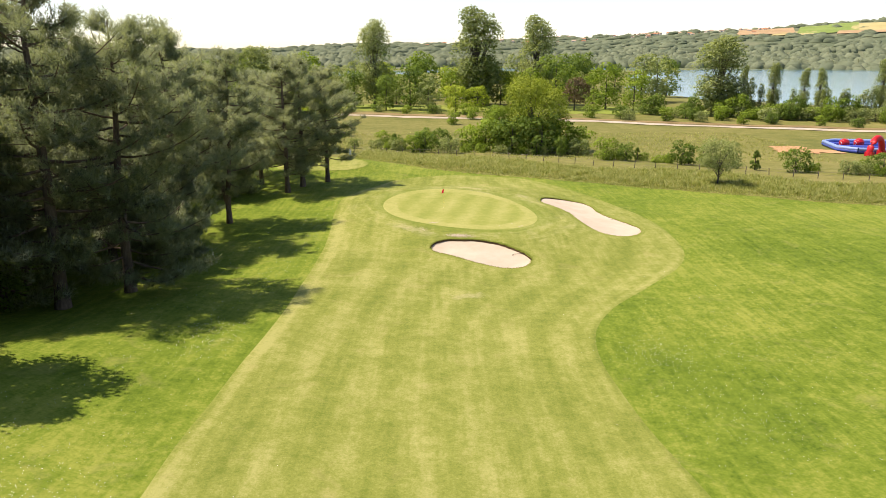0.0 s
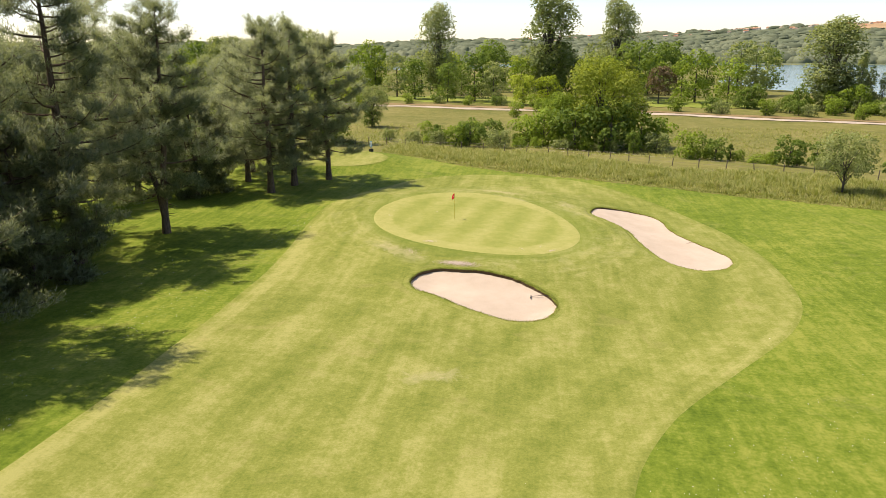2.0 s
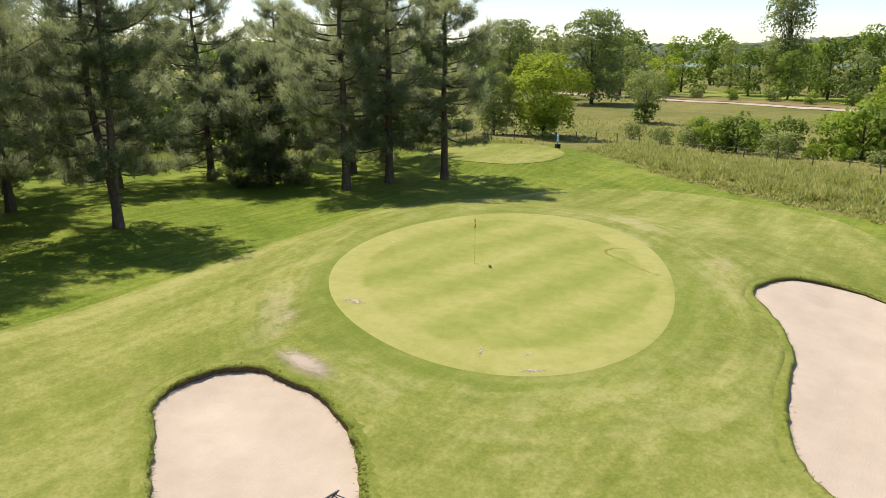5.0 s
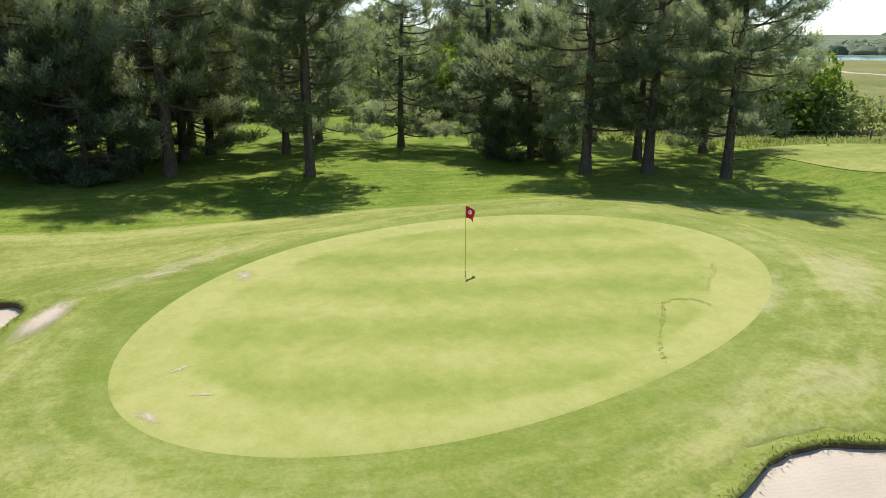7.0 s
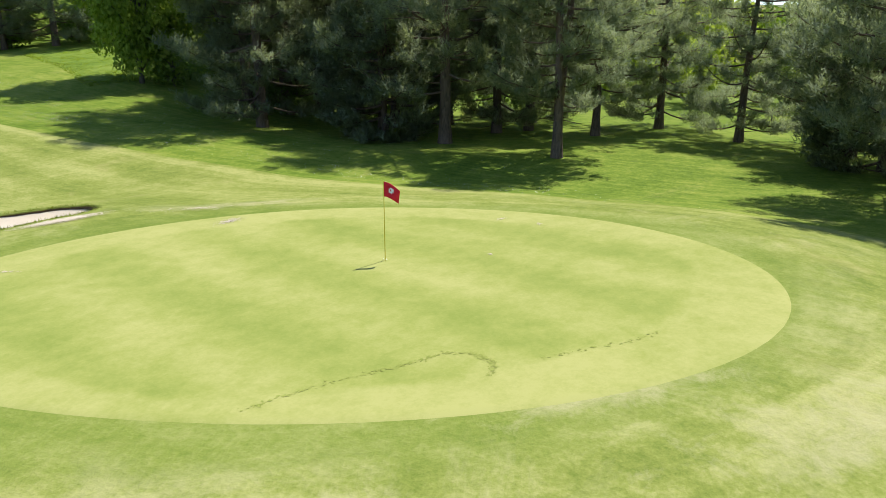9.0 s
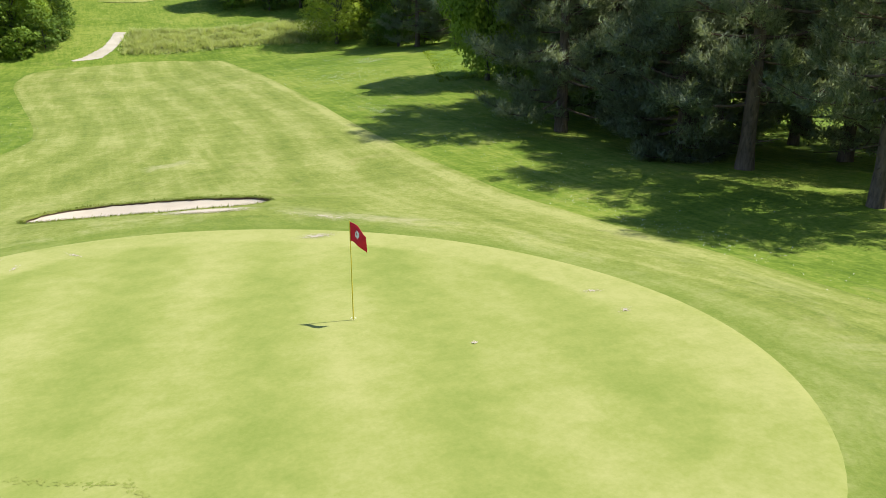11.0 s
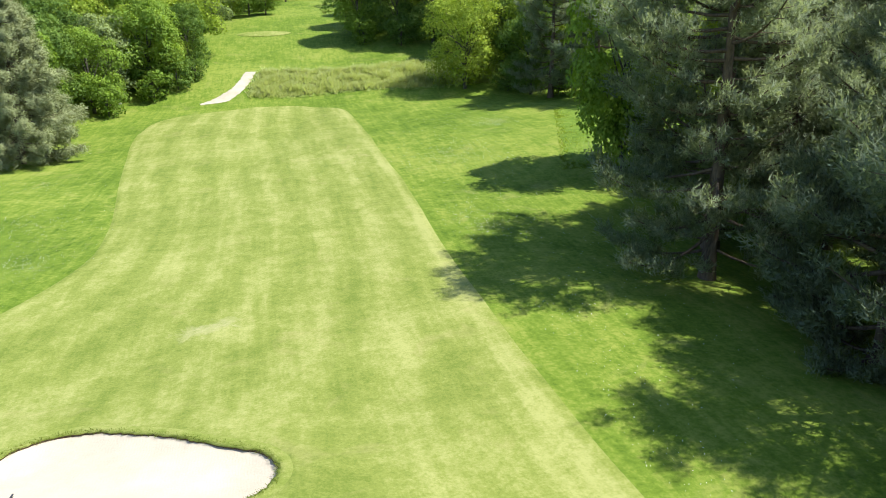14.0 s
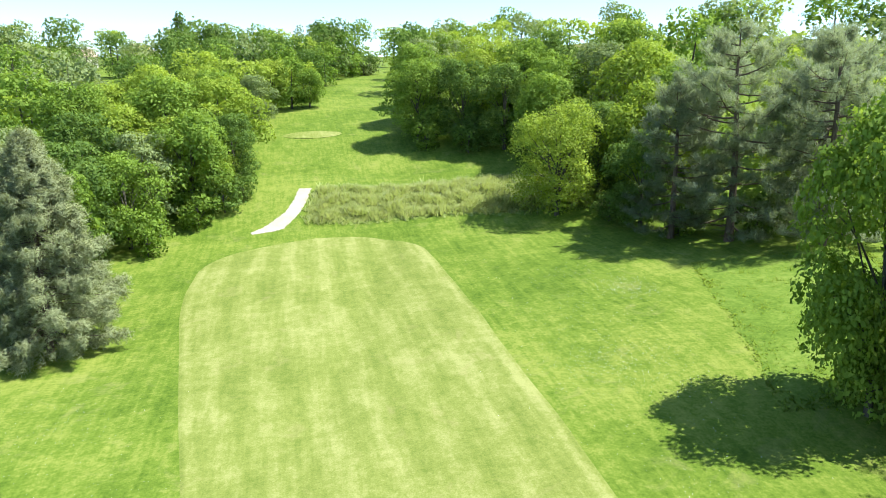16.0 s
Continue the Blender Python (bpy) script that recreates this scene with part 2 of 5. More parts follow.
M_BARK_GREY = barky("grey_bark", (0.040, 0.036, 0.028), (0.160, 0.140, 0.110))
M_PINE = leafy("pine_needles", (0.126, 0.162, 0.106), (0.282, 0.338, 0.226), (0.465, 0.525, 0.365), 0.05, 0.55, 1.1)
M_SPRUCE = leafy("spruce_needles", (0.160, 0.185, 0.095), (0.310, 0.345, 0.180), (0.470, 0.500, 0.285), 0.05, 0.35, 0.9)
M_LEAF = leafy("green_leaves", (0.115, 0.185, 0.026), (0.235, 0.345, 0.055), (0.370, 0.480, 0.092), 0.1, 0.46, 0.6)
M_LEAF_DARK = leafy("dark_leaves", (0.082, 0.140, 0.028), (0.165, 0.255, 0.055), (0.280, 0.375, 0.095), 0.1, 0.46, 0.6)
M_LEAF_LIME = leafy("yellow_green_leaves", (0.200, 0.285, 0.034), (0.360, 0.455, 0.066), (0.500, 0.580, 0.120), 0.1, 0.48, 0.6)
M_LEAF_GREY = leafy("grey_green_leaves", (0.150, 0.205, 0.080), (0.290, 0.355, 0.145), (0.430, 0.490, 0.225), 0.1, 0.46, 0.6)
# leaves past the lake: base colour lightened and greyed to stand for haze
M_LEAF_HAZED = leafy("hazed_distant_leaves", (0.125, 0.165, 0.105), (0.200, 0.245, 0.155), (0.280, 0.320, 0.205), 0.1, 0.3, 0.02)
M_LEAF_RUST = leafy("brownish_leaves", (0.110, 0.085, 0.045), (0.190, 0.145, 0.080), (0.260, 0.205, 0.115))
M_TALL = leafy("tall_grass_blades", (0.170, 0.228, 0.058), (0.285, 0.330, 0.105), (0.480, 0.475, 0.225), 0.1, 0.45)
M_BLADE = leafy("short_grass_blades", (0.090, 0.130, 0.015), (0.165, 0.205, 0.028), (0.280, 0.290, 0.070), 0.1, 0.45)
M_WOOD = barky("weathered_post_wood", (0.075, 0.062, 0.048), (0.210, 0.180, 0.145))


# ---------------------------------------------------------------- mesh helpers
def mesh(name, verts, faces, mat, smooth=False):
    me = bpy.data.meshes.new(name)
    me.from_pydata(np.asarray(verts).tolist(), [], faces if isinstance(faces, list) else faces.tolist())
    for m in (mat if isinstance(mat, (list, tuple)) else [mat]):
        me.materials.append(m)
    if smooth:
        me.polygons.foreach_set("use_smooth", np.ones(len(me.polygons), bool))
    me.update()
    return me


def empty(name, m=None):
    ob = new(name)
    ob.empty_display_size = 0.3
    if m is not None:
        ob.matrix_basis = m
    return ob


def child(name, me, parent, label=""):
    ob = new(name, me)
    ob.parent = parent
    return tagged(ob, label)


def part(name, bm, mat, parent, label=""):
    me = bpy.data.meshes.new(name)
    bm.to_mesh(me)
    bm.free()
    me.materials.append(mat)
    return child(name, me, parent, label)


class Soup:
    """Gathers vertices and faces for one mesh."""

    def __init__(self):
        self.v, self.f, self.n, self.nor = [], [], 0, []

    def add(self, v, f, nor=None):
        if nor is not None:
            self.nor.append(nor)
        v = np.asarray(v, float)
        self.v.append(v)
        self.f.extend([[i + self.n for i in q] for q in f] if isinstance(f, list) else (f + self.n).tolist())
        self.n += len(v)

    def tube(self, pts, radii, sides=6):
        pts = np.asarray(pts, float)
        way = np.gradient(pts, axis=0)
        way /= np.linalg.norm(way, axis=1)[:, None] + 1e-9
        ref = np.where(np.abs(way[:, 2:3]) > 0.9, [[1.0, 0, 0]], [[0, 0, 1.0]])
        a = np.cross(way, ref)
        a /= np.linalg.norm(a, axis=1)[:, None] + 1e-9
        b = np.cross(way, a)
        th = np.linspace(0, 2 * np.pi, sides, endpoint=False)
        ring = pts[:, None] + np.asarray(radii)[:, None, None] * (a[:, None] * np.cos(th)[None, :, None] + b[:, None] * np.sin(th)[None, :, None])
        n = len(pts)
        i, j = np.meshgrid(np.arange(n - 1), np.arange(sides), indexing="ij")
        k = (j + 1) % sides
        self.add(ring.reshape(-1, 3), np.stack([i * sides + j, i * sides + k, (i + 1) * sides + k, (i + 1) * sides + j], -1).reshape(-1, 4))

    def box(self, lo, hi):
        (a, b, c), (d, e, f) = lo, hi
        self.add([(a, b, c), (d, b, c), (d, e, c), (a, e, c), (a, b, f), (d, b, f), (d, e, f), (a, e, f)],
                 [(0, 3, 2, 1), (4, 5, 6, 7), (0, 1, 5, 4), (1, 2, 6, 5), (2, 3, 7, 6), (3, 0, 4, 7)])

    def mesh(self, name, mat, smooth=False):
        me = mesh(name, np.concatenate(self.v), self.f, mat, smooth or bool(self.nor))
        if self.nor:
            # foliage shaded as soft clumps
            me.normals_split_custom_set_from_vertices(np.concatenate(self.nor).tolist())
        return me


# ---------------------------------------------------------------- the lie of the land
def sstep(a, b, x):
    t = np.clip((np.asarray(x, float) - a) / (b - a), 0, 1)
    return t * t * (3 - 2 * t)


def bumps(x, y, size, seed=0.0):
    """Gentle unevenness, about -1 to 1."""
    a, b = x / size + seed, y / size - seed * 1.7
    return 0.5 * (np.sin(a * 1.9 + 1.3 * np.sin(b * 1.1)) + np.sin(b * 2.3 + 1.7 * np.sin(a * 0.9 + 2.0)))




def green_sd(x, y):
    """About the distance to the edge of the green, minus inside."""
    c, s = math.cos(GREEN_TURN), math.sin(GREEN_TURN)
    u, v = (x - GREEN_C[0]) * c + (y - GREEN_C[1]) * s, -(x - GREEN_C[0]) * s + (y - GREEN_C[1]) * c
    r = np.sqrt((u / GREEN_A) ** 2 + (v / GREEN_B) ** 2) + 1e-6
    return (r - 1) * r * 10.0 / np.sqrt((u / GREEN_A * 10 / GREEN_A) ** 2 + (v / GREEN_B * 10 / GREEN_B) ** 2 + 1e-6)


def strip_sd(x, y, spine, radii):
    """Distance to a soft strip round a line of a few points, minus inside."""
    best = np.full(np.shape(x), 1e9)
    for (x0, y0), (x1, y1), r0, r1 in zip(spine[:-1], spine[1:], radii[:-1], radii[1:]):
        dx, dy = x1 - x0, y1 - y0
        t = np.clip(((x - x0) * dx + (y - y0) * dy) / (dx * dx + dy * dy), 0, 1)
        best = np.minimum(best, np.hypot(x - x0 - t * dx, y - y0 - t * dy) - (r0 + (r1 - r0) * t))
    return best


BUNKERS = {
    "a": (((0.08, 50.25), (2.0, 49.65), (3.6, 48.8), (5.05, 47.85)), (2.05, 2.6, 2.75, 2.5)),
    "b": (((14.2, 70.5), (14.1, 69.2), (14.93, 66.3), (15.68, 63.9), (16.5, 60.7), (17.3, 58.4)), (3.1, 3.4, 2.45, 2.25, 2.75, 2.95)),
}


def bunker_sd(key, x, y):
    return strip_sd(x, y, *BUNKERS[key])


# broad rises and hollows: place, reach, height
SWELLS = ((10.0, 44.0, 9.0, -0.55), (-14.0, 30.0, 13.0, 0.75), (22.0, -13.0, 14.0, -1.0), (-13.0, -36.0, 9.0, 0.75), (-17.0, 100.0, 13.0, 0.5), (-17.0, 85.0, 6.0, 0.15))


def plain_height(x, y):
    """The ground without the sand pits."""
    s, c = -0.225 * x - 0.974 * y, -0.974 * x + 0.225 * y
    f = np.interp(s, [-40, -25, -7, 6, 34, 38, 47, 56, 71, 95, 120, 150, 230, 320, 500], [-0.9, -0.75, 0.05, 0.84, 2.0, 2.9, 6.2, 7.8, 12.0, 16.5, 20, 23, 29, 36, 42])
    z = f + 0.09 * sstep(-30, 0, s) * np.clip(c, 0, 90) - 0.07 * np.clip(-c - 22, 0, 60) * sstep(45, 80, s) * (1 - sstep(140, 230, s))
    g = green_sd(x, y)
    z = z + (0.8 + 0.4 * sstep(62, 77, y)) * (1 - sstep(0.0, 10.5, g))
    tee = np.hypot((x + 19.5) / 8.5, (y - 97.5) / 7.5)
    z = z + 0.55 * (1 - sstep(0.75, 1.25, tee))
    for k in BUNKERS:
        z = z + 0.10 * np.exp(-((bunker_sd(k, x, y) - 0.9) / 1.3) ** 2) * (1 if k == "a" else 0.7)
    z = z + 0.12 * bumps(x, y, 9.0) * sstep(0, 6, g) + 0.05 * bumps(x, y, 3.1, 4.0) * sstep(0, 4, g)
    for sx, sy, wide, up in SWELLS:
        z = z + up * np.exp(-((x - sx) ** 2 + (y - sy) ** 2) / wide ** 2)
    # the meadow falls a little towards the lake
    z = z - 1.8 * sstep(98, 145, y + 0.35 * x) * sstep(-60, -20, s * -1)
    return z


def height(x, y):
    x, y = np.asarray(x, float), np.asarray(y, float)
    z = plain_height(x, y)
    lake = strip_sd(x, y, LAKE[0], LAKE[1])
    z = z - 4.0 * (1 - sstep(-12, 6, lake))
    r = np.hypot(x, y)
    az = np.degrees(np.arctan2(x, y))
    ridge = np.interp(az, [-180, -90, -40, -14, 0, 12, 20, 32, 45, 90, 180], [60, 60, 32, 26, 50, 64, 86, 112, 108, 90, 60])
    z = z + sstep(1250, 2700, r) * (ridge + 9 * bumps(x, y, 260.0, 2.0)) * sstep(-50, 200, y + 0.5 * np.abs(x))
    return z


LAKE = (((-560, 560), (-330, 650), (-120, 700), (120, 930), (430, 800), (265, 385), (440, 545), (720, 640)), (110, 80, 60, 30, 60, 160, 290, 420))


def steps(*runs):
    """Grid lines: (from, to, spacing), joined end to end."""
    return np.concatenate([np.arange(a, b, d) for a, b, d in runs])


def grow(a, b, d, rate):
    out, p = [], a
    while p < b:
        out.append(p)
        d = min(d * rate, 120.0)
        p += d
    return np.array(out + [b])


near_x = steps((-62, -34, 1.0), (-34, -4, 0.5), (-4, 22, 0.25), (22, 60, 0.5), (60, 90, 1.0))
near_y = steps((-150, -62, 2.0), (-62, 40, 0.5), (40, 78, 0.25), (78, 126, 0.5))
gx = np.concatenate([-grow(62, 4200, 1.2, 1.12)[::-1][:-1], near_x, grow(90, 4200, 1.2, 1.12)])
gy = np.concatenate([-grow(150, 4200, 2.4, 1.12)[::-1][:-1], near_y, grow(126, 4200, 1.0, 1.10)])
X, Y = np.meshgrid(gx, gy)
Z = height(X, Y)
for k in BUNKERS:
    Z = Z - 1.1 * (1 - sstep(-0.35, 0.12, bunker_sd(k, X, Y)))
nx, ny = len(gx), len(gy)
ii, jj = np.meshgrid(np.arange(ny - 1), np.arange(nx - 1), indexing="ij")
quads = np.stack([ii * nx + jj, ii * nx + jj + 1, (ii + 1) * nx + jj + 1, (ii + 1) * nx + jj], -1).reshape(-1, 4)
me = mesh("ground", np.stack([X, Y, Z], -1).reshape(-1, 3), quads, [M_ROUGH, M_FIELD, M_HILL_HAZED], True)
# beyond the bank the mown rough turns into meadow
BANK = (((-14.5, 107.5), (-3, 98.0), (9, 92.0), (24, 84.0), (43, 74.5), (62, 67.5), (110, 52.0)), (0.1,) * 7)
mx_, my_ = X[:-1, :-1] + 0.3, Y[:-1, :-1] + 0.3
edge_y = np.interp(mx_, [p[0] for p in BANK[0]], [p[1] for p in BANK[0]], left=109, right=52)
# beyond 900 m the ground takes the hill colour with haze in it
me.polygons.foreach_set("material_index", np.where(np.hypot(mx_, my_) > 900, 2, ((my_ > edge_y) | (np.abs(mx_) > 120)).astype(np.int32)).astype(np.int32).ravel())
ground = tagged(new("ground", me), "mown green rough grass running out into dry meadow and far hills", "ground", kind="structure")


def ground_z(x, y):
    return float(height(np.array([x]), np.array([y]))[0])


def sheet(name, rows, mat, lift, label):
    """A mown area laid over the ground: rows of points across it."""
    P = np.array(rows)
    n, m = P.shape[:2]
    z = height(P[..., 0], P[..., 1])
    for k in BUNKERS:
        z = z - 0.8 * (1 - sstep(-0.32, 0.02, bunker_sd(k, P[..., 0], P[..., 1])))
    V = np.concatenate([P, (z + np.broadcast_to(lift, z.shape))[..., None]], -1).reshape(-1, 3)
    i, j = np.meshgrid(np.arange(n - 1), np.arange(m - 1), indexing="ij")
    F = np.stack([i * m + j, i * m + j + 1, (i + 1) * m + j + 1, (i + 1) * m + j], -1).reshape(-1, 4)
    return tagged(new(name, mesh(name, V, F, mat, True)), label, name.replace("_", " "), kind="structure")


def soft(y, ys, xs):
    """A smooth line through a few places."""
    k = np.linspace(-4, 4, 17)
    w = np.exp(-(k / 2.2) ** 2)
    return sum(wi * np.interp(y + ki, ys, xs) for ki, wi in zip(k, w)) / w.sum()


rows, across = [], []
for y in steps((-36.0, 40, 0.5), (40, 78, 0.25), (78, 92.3, 0.25)):
    cap = math.sqrt(max(0.0, 1 - max(0.0, (-25.5 - y) / 10.5) ** 2)) * math.sqrt(max(0.0, 1 - max(0.0, (y - 84) / 8.3) ** 2))
    xl = soft(y, [-40, -30, -20, -5, 5, 14, 30, 48, 57, 65, 71, 77, 82, 86, 100], [-10.8, -11.2, -11.7, -11.8, -11.6, -12.0, -11.5, -11.9, -12.4, -13.2, -13.4, -12.4, -10.4, -8.8, -8.8])
    xr = soft(y, [-40, -28, -20, -14, -2, 7, 15, 21, 26, 30, 35, 39.5, 44.6, 49, 54, 62, 72, 80, 86, 100], [12.0, 13.4, 14.0, 13.8, 12.2, 11.0, 9.8, 9.1, 8.9, 9.5, 11.8, 15.2, 19.6, 22.0, 22.8, 22.6, 20.4, 17.0, 13.4, 13.4])
    mid = (xl + xr) / 2
    rows.append([(mid + (x - mid) * max(cap, 0.02), y) for x in np.linspace(xl, xr, 120)])
    across.append([25.0 * (p[0] - xl) / (xr - xl) for p in rows[-1]])
thin = np.full(120, 0.018)
thin[[0, -1]] = -0.02
fairway = sheet("fairway", rows, M_FAIR, thin, "pale striped fairway turf with dry patches")
fairway.data.attributes.new("across", "FLOAT", "POINT").data.foreach_set("value", np.array(across).ravel())
rows = []
for r in np.append(np.linspace(0.0, 0.985, 40), 1.0):
    ring = []
    for a in np.linspace(0, 2 * math.pi, 121):
        q = r * (0.985 + 0.006 * math.cos(a) + 0.010 * math.sin(a) + 0.006 * math.cos(2 * a) - 0.024 * math.sin(2 * a) - 0.026 * math.cos(3 * a) - 0.021 * math.sin(3 * a))
        u, v = GREEN_A * q * math.cos(a), GREEN_B * q * math.sin(a)
        c, s = math.cos(GREEN_TURN), math.sin(GREEN_TURN)
        ring.append((GREEN_C[0] + u * c - v * s, GREEN_C[1] + u * s + v * c))
    rows.append(ring)
sheet("putting_green", rows, M_GREEN, np.append(np.full(40, 0.034), 0.0)[:, None], "smooth close-cut putting green with faint mowing bands")


# ---------------------------------------------------------------- sand pits
def outline(key, n=160):
    """The smooth edge of a sand pit, walked round its middle line."""
    spine, radii = BUNKERS[key]
    cx, cy = np.mean(np.array(spine), 0)
    t = np.linspace(0, 1, 60)
    d = np.linspace(0, 1, len(spine))
    sx, sy, sr = (np.interp(t, d, v) for v in (np.array(spine)[:, 0], np.array(spine)[:, 1], radii))
    dx, dy = np.gradient(sx), np.gradient(sy)
    l = np.hypot(dx, dy)
    nx_, ny_ = -dy / l, dx / l
    left, right = np.stack([sx + nx_ * sr, sy + ny_ * sr], 1), np.stack([sx - nx_ * sr, sy - ny_ * sr], 1)
    a0, a1 = math.atan2(ny_[-1], nx_[-1]), math.atan2(-ny_[0], -nx_[0])
    cap1 = [(sx[-1] + sr[-1] * math.cos(a0 - k), sy[-1] + sr[-1] * math.sin(a0 - k)) for k in np.linspace(0.2, math.pi - 0.2, 16)]
    cap0 = [(sx[0] + sr[0] * math.cos(a1 - k), sy[0] + sr[0] * math.sin(a1 - k)) for k in np.linspace(0.2, math.pi - 0.2, 16)]
    P = np.concatenate([left, cap1, right[::-1], cap0])
    # even spacing, then rounding off
    Q = np.concatenate([P, P[:1]])
    L = np.concatenate([[0], np.cumsum(np.hypot(*np.diff(Q, axis=0).T))])
    q = np.linspace(0, L[-1], n, endpoint=False)
    P = np.stack([np.interp(q, L, Q[:, 0]), np.interp(q, L, Q[:, 1])], 1)
    for _ in range(10):
        P = (np.roll(P, 1, 0) + 2 * P + np.roll(P, -1, 0)) / 4
    return P, np.array([cx, cy])


def ring_mesh(name, rings, base, mat, smooth=True):
    n = len(rings[0])
    V = np.concatenate(rings) - base
    k = np.arange(n)
    F = np.concatenate([np.stack([r * n + k, r * n + (k + 1) % n, (r + 1) * n + (k + 1) % n, (r + 1) * n + k], 1) for r in range(len(rings) - 1)])
    return mesh(name, V, F, mat, smooth)


def sand_bunker(key, label):
    P, c = outline(key)
    n = len(P)
    base = np.array([c[0], c[1], 0])
    # the nearest place on the middle line
    spine = np.array(BUNKERS[key][0])
    t = np.linspace(0, 1, 200)
    line = np.stack([np.interp(t, np.linspace(0, 1, len(spine)), spine[:, i]) for i in range(2)], 1)
    near = line[np.argmin(((P[:, None] - line[None]) ** 2).sum(-1), axis=1)]
    for _ in range(60):
        near = (np.roll(near, 1, 0) + 2 * near + np.roll(near, -1, 0)) / 4
    dirs = unit2(P - near)
    top = plain_height(P[:, 0], P[:, 1]) + 0.018
    # the lip is highest on the side of the green
    facing = sstep(-0.75, 0.6, dirs @ unit2((np.array(GREEN_C) - c)[None])[0])
    drop = (0.07 if key == "a" else 0.05) + (0.12 if key == "a" else 0.07) * facing
    thing = tagged(empty("sand_bunker", pose(c[0], c[1], 0)), label, "sand bunker", "bunkers by the green")
    # the sand: a fine sheet that dishes away from the lip on every side
    h = 0.11
    gx = np.arange(P[:, 0].min() - 0.3, P[:, 0].max() + 0.3, h)
    gy = np.arange(P[:, 1].min() - 0.3, P[:, 1].max() + 0.3, h)
    X, Y = np.meshgrid(gx, gy)
    Q = np.stack([X.ravel(), Y.ravel()], 1)
    u = (np.arange(n)[:, None] + np.arange(4) / 4).ravel()
    fine = lambda a: np.interp(u, np.arange(n + 1), np.append(a, a[0]))
    E = np.stack([fine(P[:, 0]), fine(P[:, 1])], 1)
    rim, half = fine(top - drop), fine(np.linalg.norm(P - near, axis=1))
    inside = np.zeros(len(Q), bool)
    for p, q in zip(E, np.roll(E, -1, 0)):
        cross = (p[1] > Q[:, 1]) != (q[1] > Q[:, 1])
        inside ^= cross & (Q[:, 0] < (q[0] - p[0]) * (Q[:, 1] - p[1]) / (q[1] - p[1] + 1e-12) + p[0])
    dist = np.sqrt(((Q[:, None] - E[None]) ** 2).sum(-1))
    k = dist.argmin(1)
    d = np.where(inside, 1, -1) * dist.min(1)
    f = np.clip(1 - (d - 0.12) / half[k], 0, 1) ** 2.6
    low = plain_height(Q[:, 0], Q[:, 1]) - (0.32 if key == "a" else 0.17)
    z = (rim[k] * f + low * (1 - f)).reshape(X.shape)
    for _ in range(6):
        z = np.pad(z, 1, "edge")
        z = (z[1:-1, 1:-1] * 2 + z[:-2, 1:-1] + z[2:, 1:-1] + z[1:-1, :-2] + z[1:-1, 2:]) / 6
    z += 0.012 * bumps(X, Y, 0.6) + 0.008 * bumps(X, Y, 0.23, 3.0)
    keep = (d > -0.12).reshape(X.shape)
    at = np.arange(X.size).reshape(X.shape)
    quad = np.stack([at[:-1, :-1], at[:-1, 1:], at[1:, 1:], at[1:, :-1]], -1)
    quad = quad[keep[:-1, :-1] & keep[:-1, 1:] & keep[1:, 1:] & keep[1:, :-1]]
    used, quad = np.unique(quad, return_inverse=True)
    verts = np.stack([X.ravel(), Y.ravel(), z.ravel()], 1)[used] - base
    child("sand", mesh("sand", verts.tolist(), quad.reshape(-1, 4).tolist(), M_SAND, True), thing, "pale raked bunker sand")
    # bare soil face, and the turf that overhangs it raggedly
    rnd = np.random.RandomState(5 if key == "a" else 6)
    rag = np.convolve(np.tile(rnd.rand(n), 3), (0.15, 0.7, 0.15), "same")[n:2 * n] * 0.17

    def ring(inset, k, up=0.0, jag=1.0):
        q = P - dirs * (inset + rag * jag)[:, None] if np.ndim(inset) else P - dirs * (inset + rag[:, None] * jag)
        return np.concatenate([q, (top - drop * (1 - k) + up)[:, None]], 1)

    child("soil_lip", ring_mesh("soil_lip", [ring(0.13, -0.6, 0, 0.3), ring(0.12, 0.1, 0, 0.5), ring(0.07, 0.7), ring(0.08, 1.0, -0.015)], base, M_SOIL), thing, "dark bare soil edge under the turf")
    outer = P + dirs * 0.35
    rings = [ring(0.08, 1.0, -0.03), ring(0.09, 1.0, 0.005), ring(0.03, 1.0, 0.022, 0.4), ring(-0.12, 1.0, 0.02, 0),
             np.concatenate([outer, (plain_height(outer[:, 0], outer[:, 1]) + 0.012)[:, None]], 1)]
    child("turf_edge", ring_mesh("turf_edge", rings, base, M_EDGE), thing)
    # blades that hang over the edge
    k = rnd.randint(0, n, 5200)
    q = P[k] + (np.roll(P, -1, 0) - P)[k] * rnd.rand(5200, 1) - dirs[k] * rnd.normal(0.05, 0.07, (5200, 1))
    root = np.concatenate([q, (top[k] + 0.005)[:, None]], 1) - base
    lean = np.concatenate([-dirs[k] * rnd.normal(0.05, 0.05, (5200, 1)) + rnd.normal(0, 0.03, (5200, 2)), rnd.normal(0.02, 0.045, (5200, 1))], 1)
    across = np.concatenate([np.stack([-dirs[k][:, 1], dirs[k][:, 0]], 1) * rnd.uniform(0.008, 0.02, (5200, 1)), np.zeros((5200, 1))], 1)
    s = Soup()
    s.add(np.stack([root - across, root + across, root + lean], 1).reshape(-1, 3), np.arange(15600).reshape(-1, 3))
    child("grass_fringe", s.mesh("grass_fringe", M_BLADE), thing, "ragged fringe of grass blades")
    return thing


def unit2(v):
    return v / (np.linalg.norm(v, axis=-1, keepdims=True) + 1e-9)


sand_bunker("a", "rounded bunker of pale sand with a dark soil lip")
sand_bunker("b", "long curved bunker of pale sand beside the green")


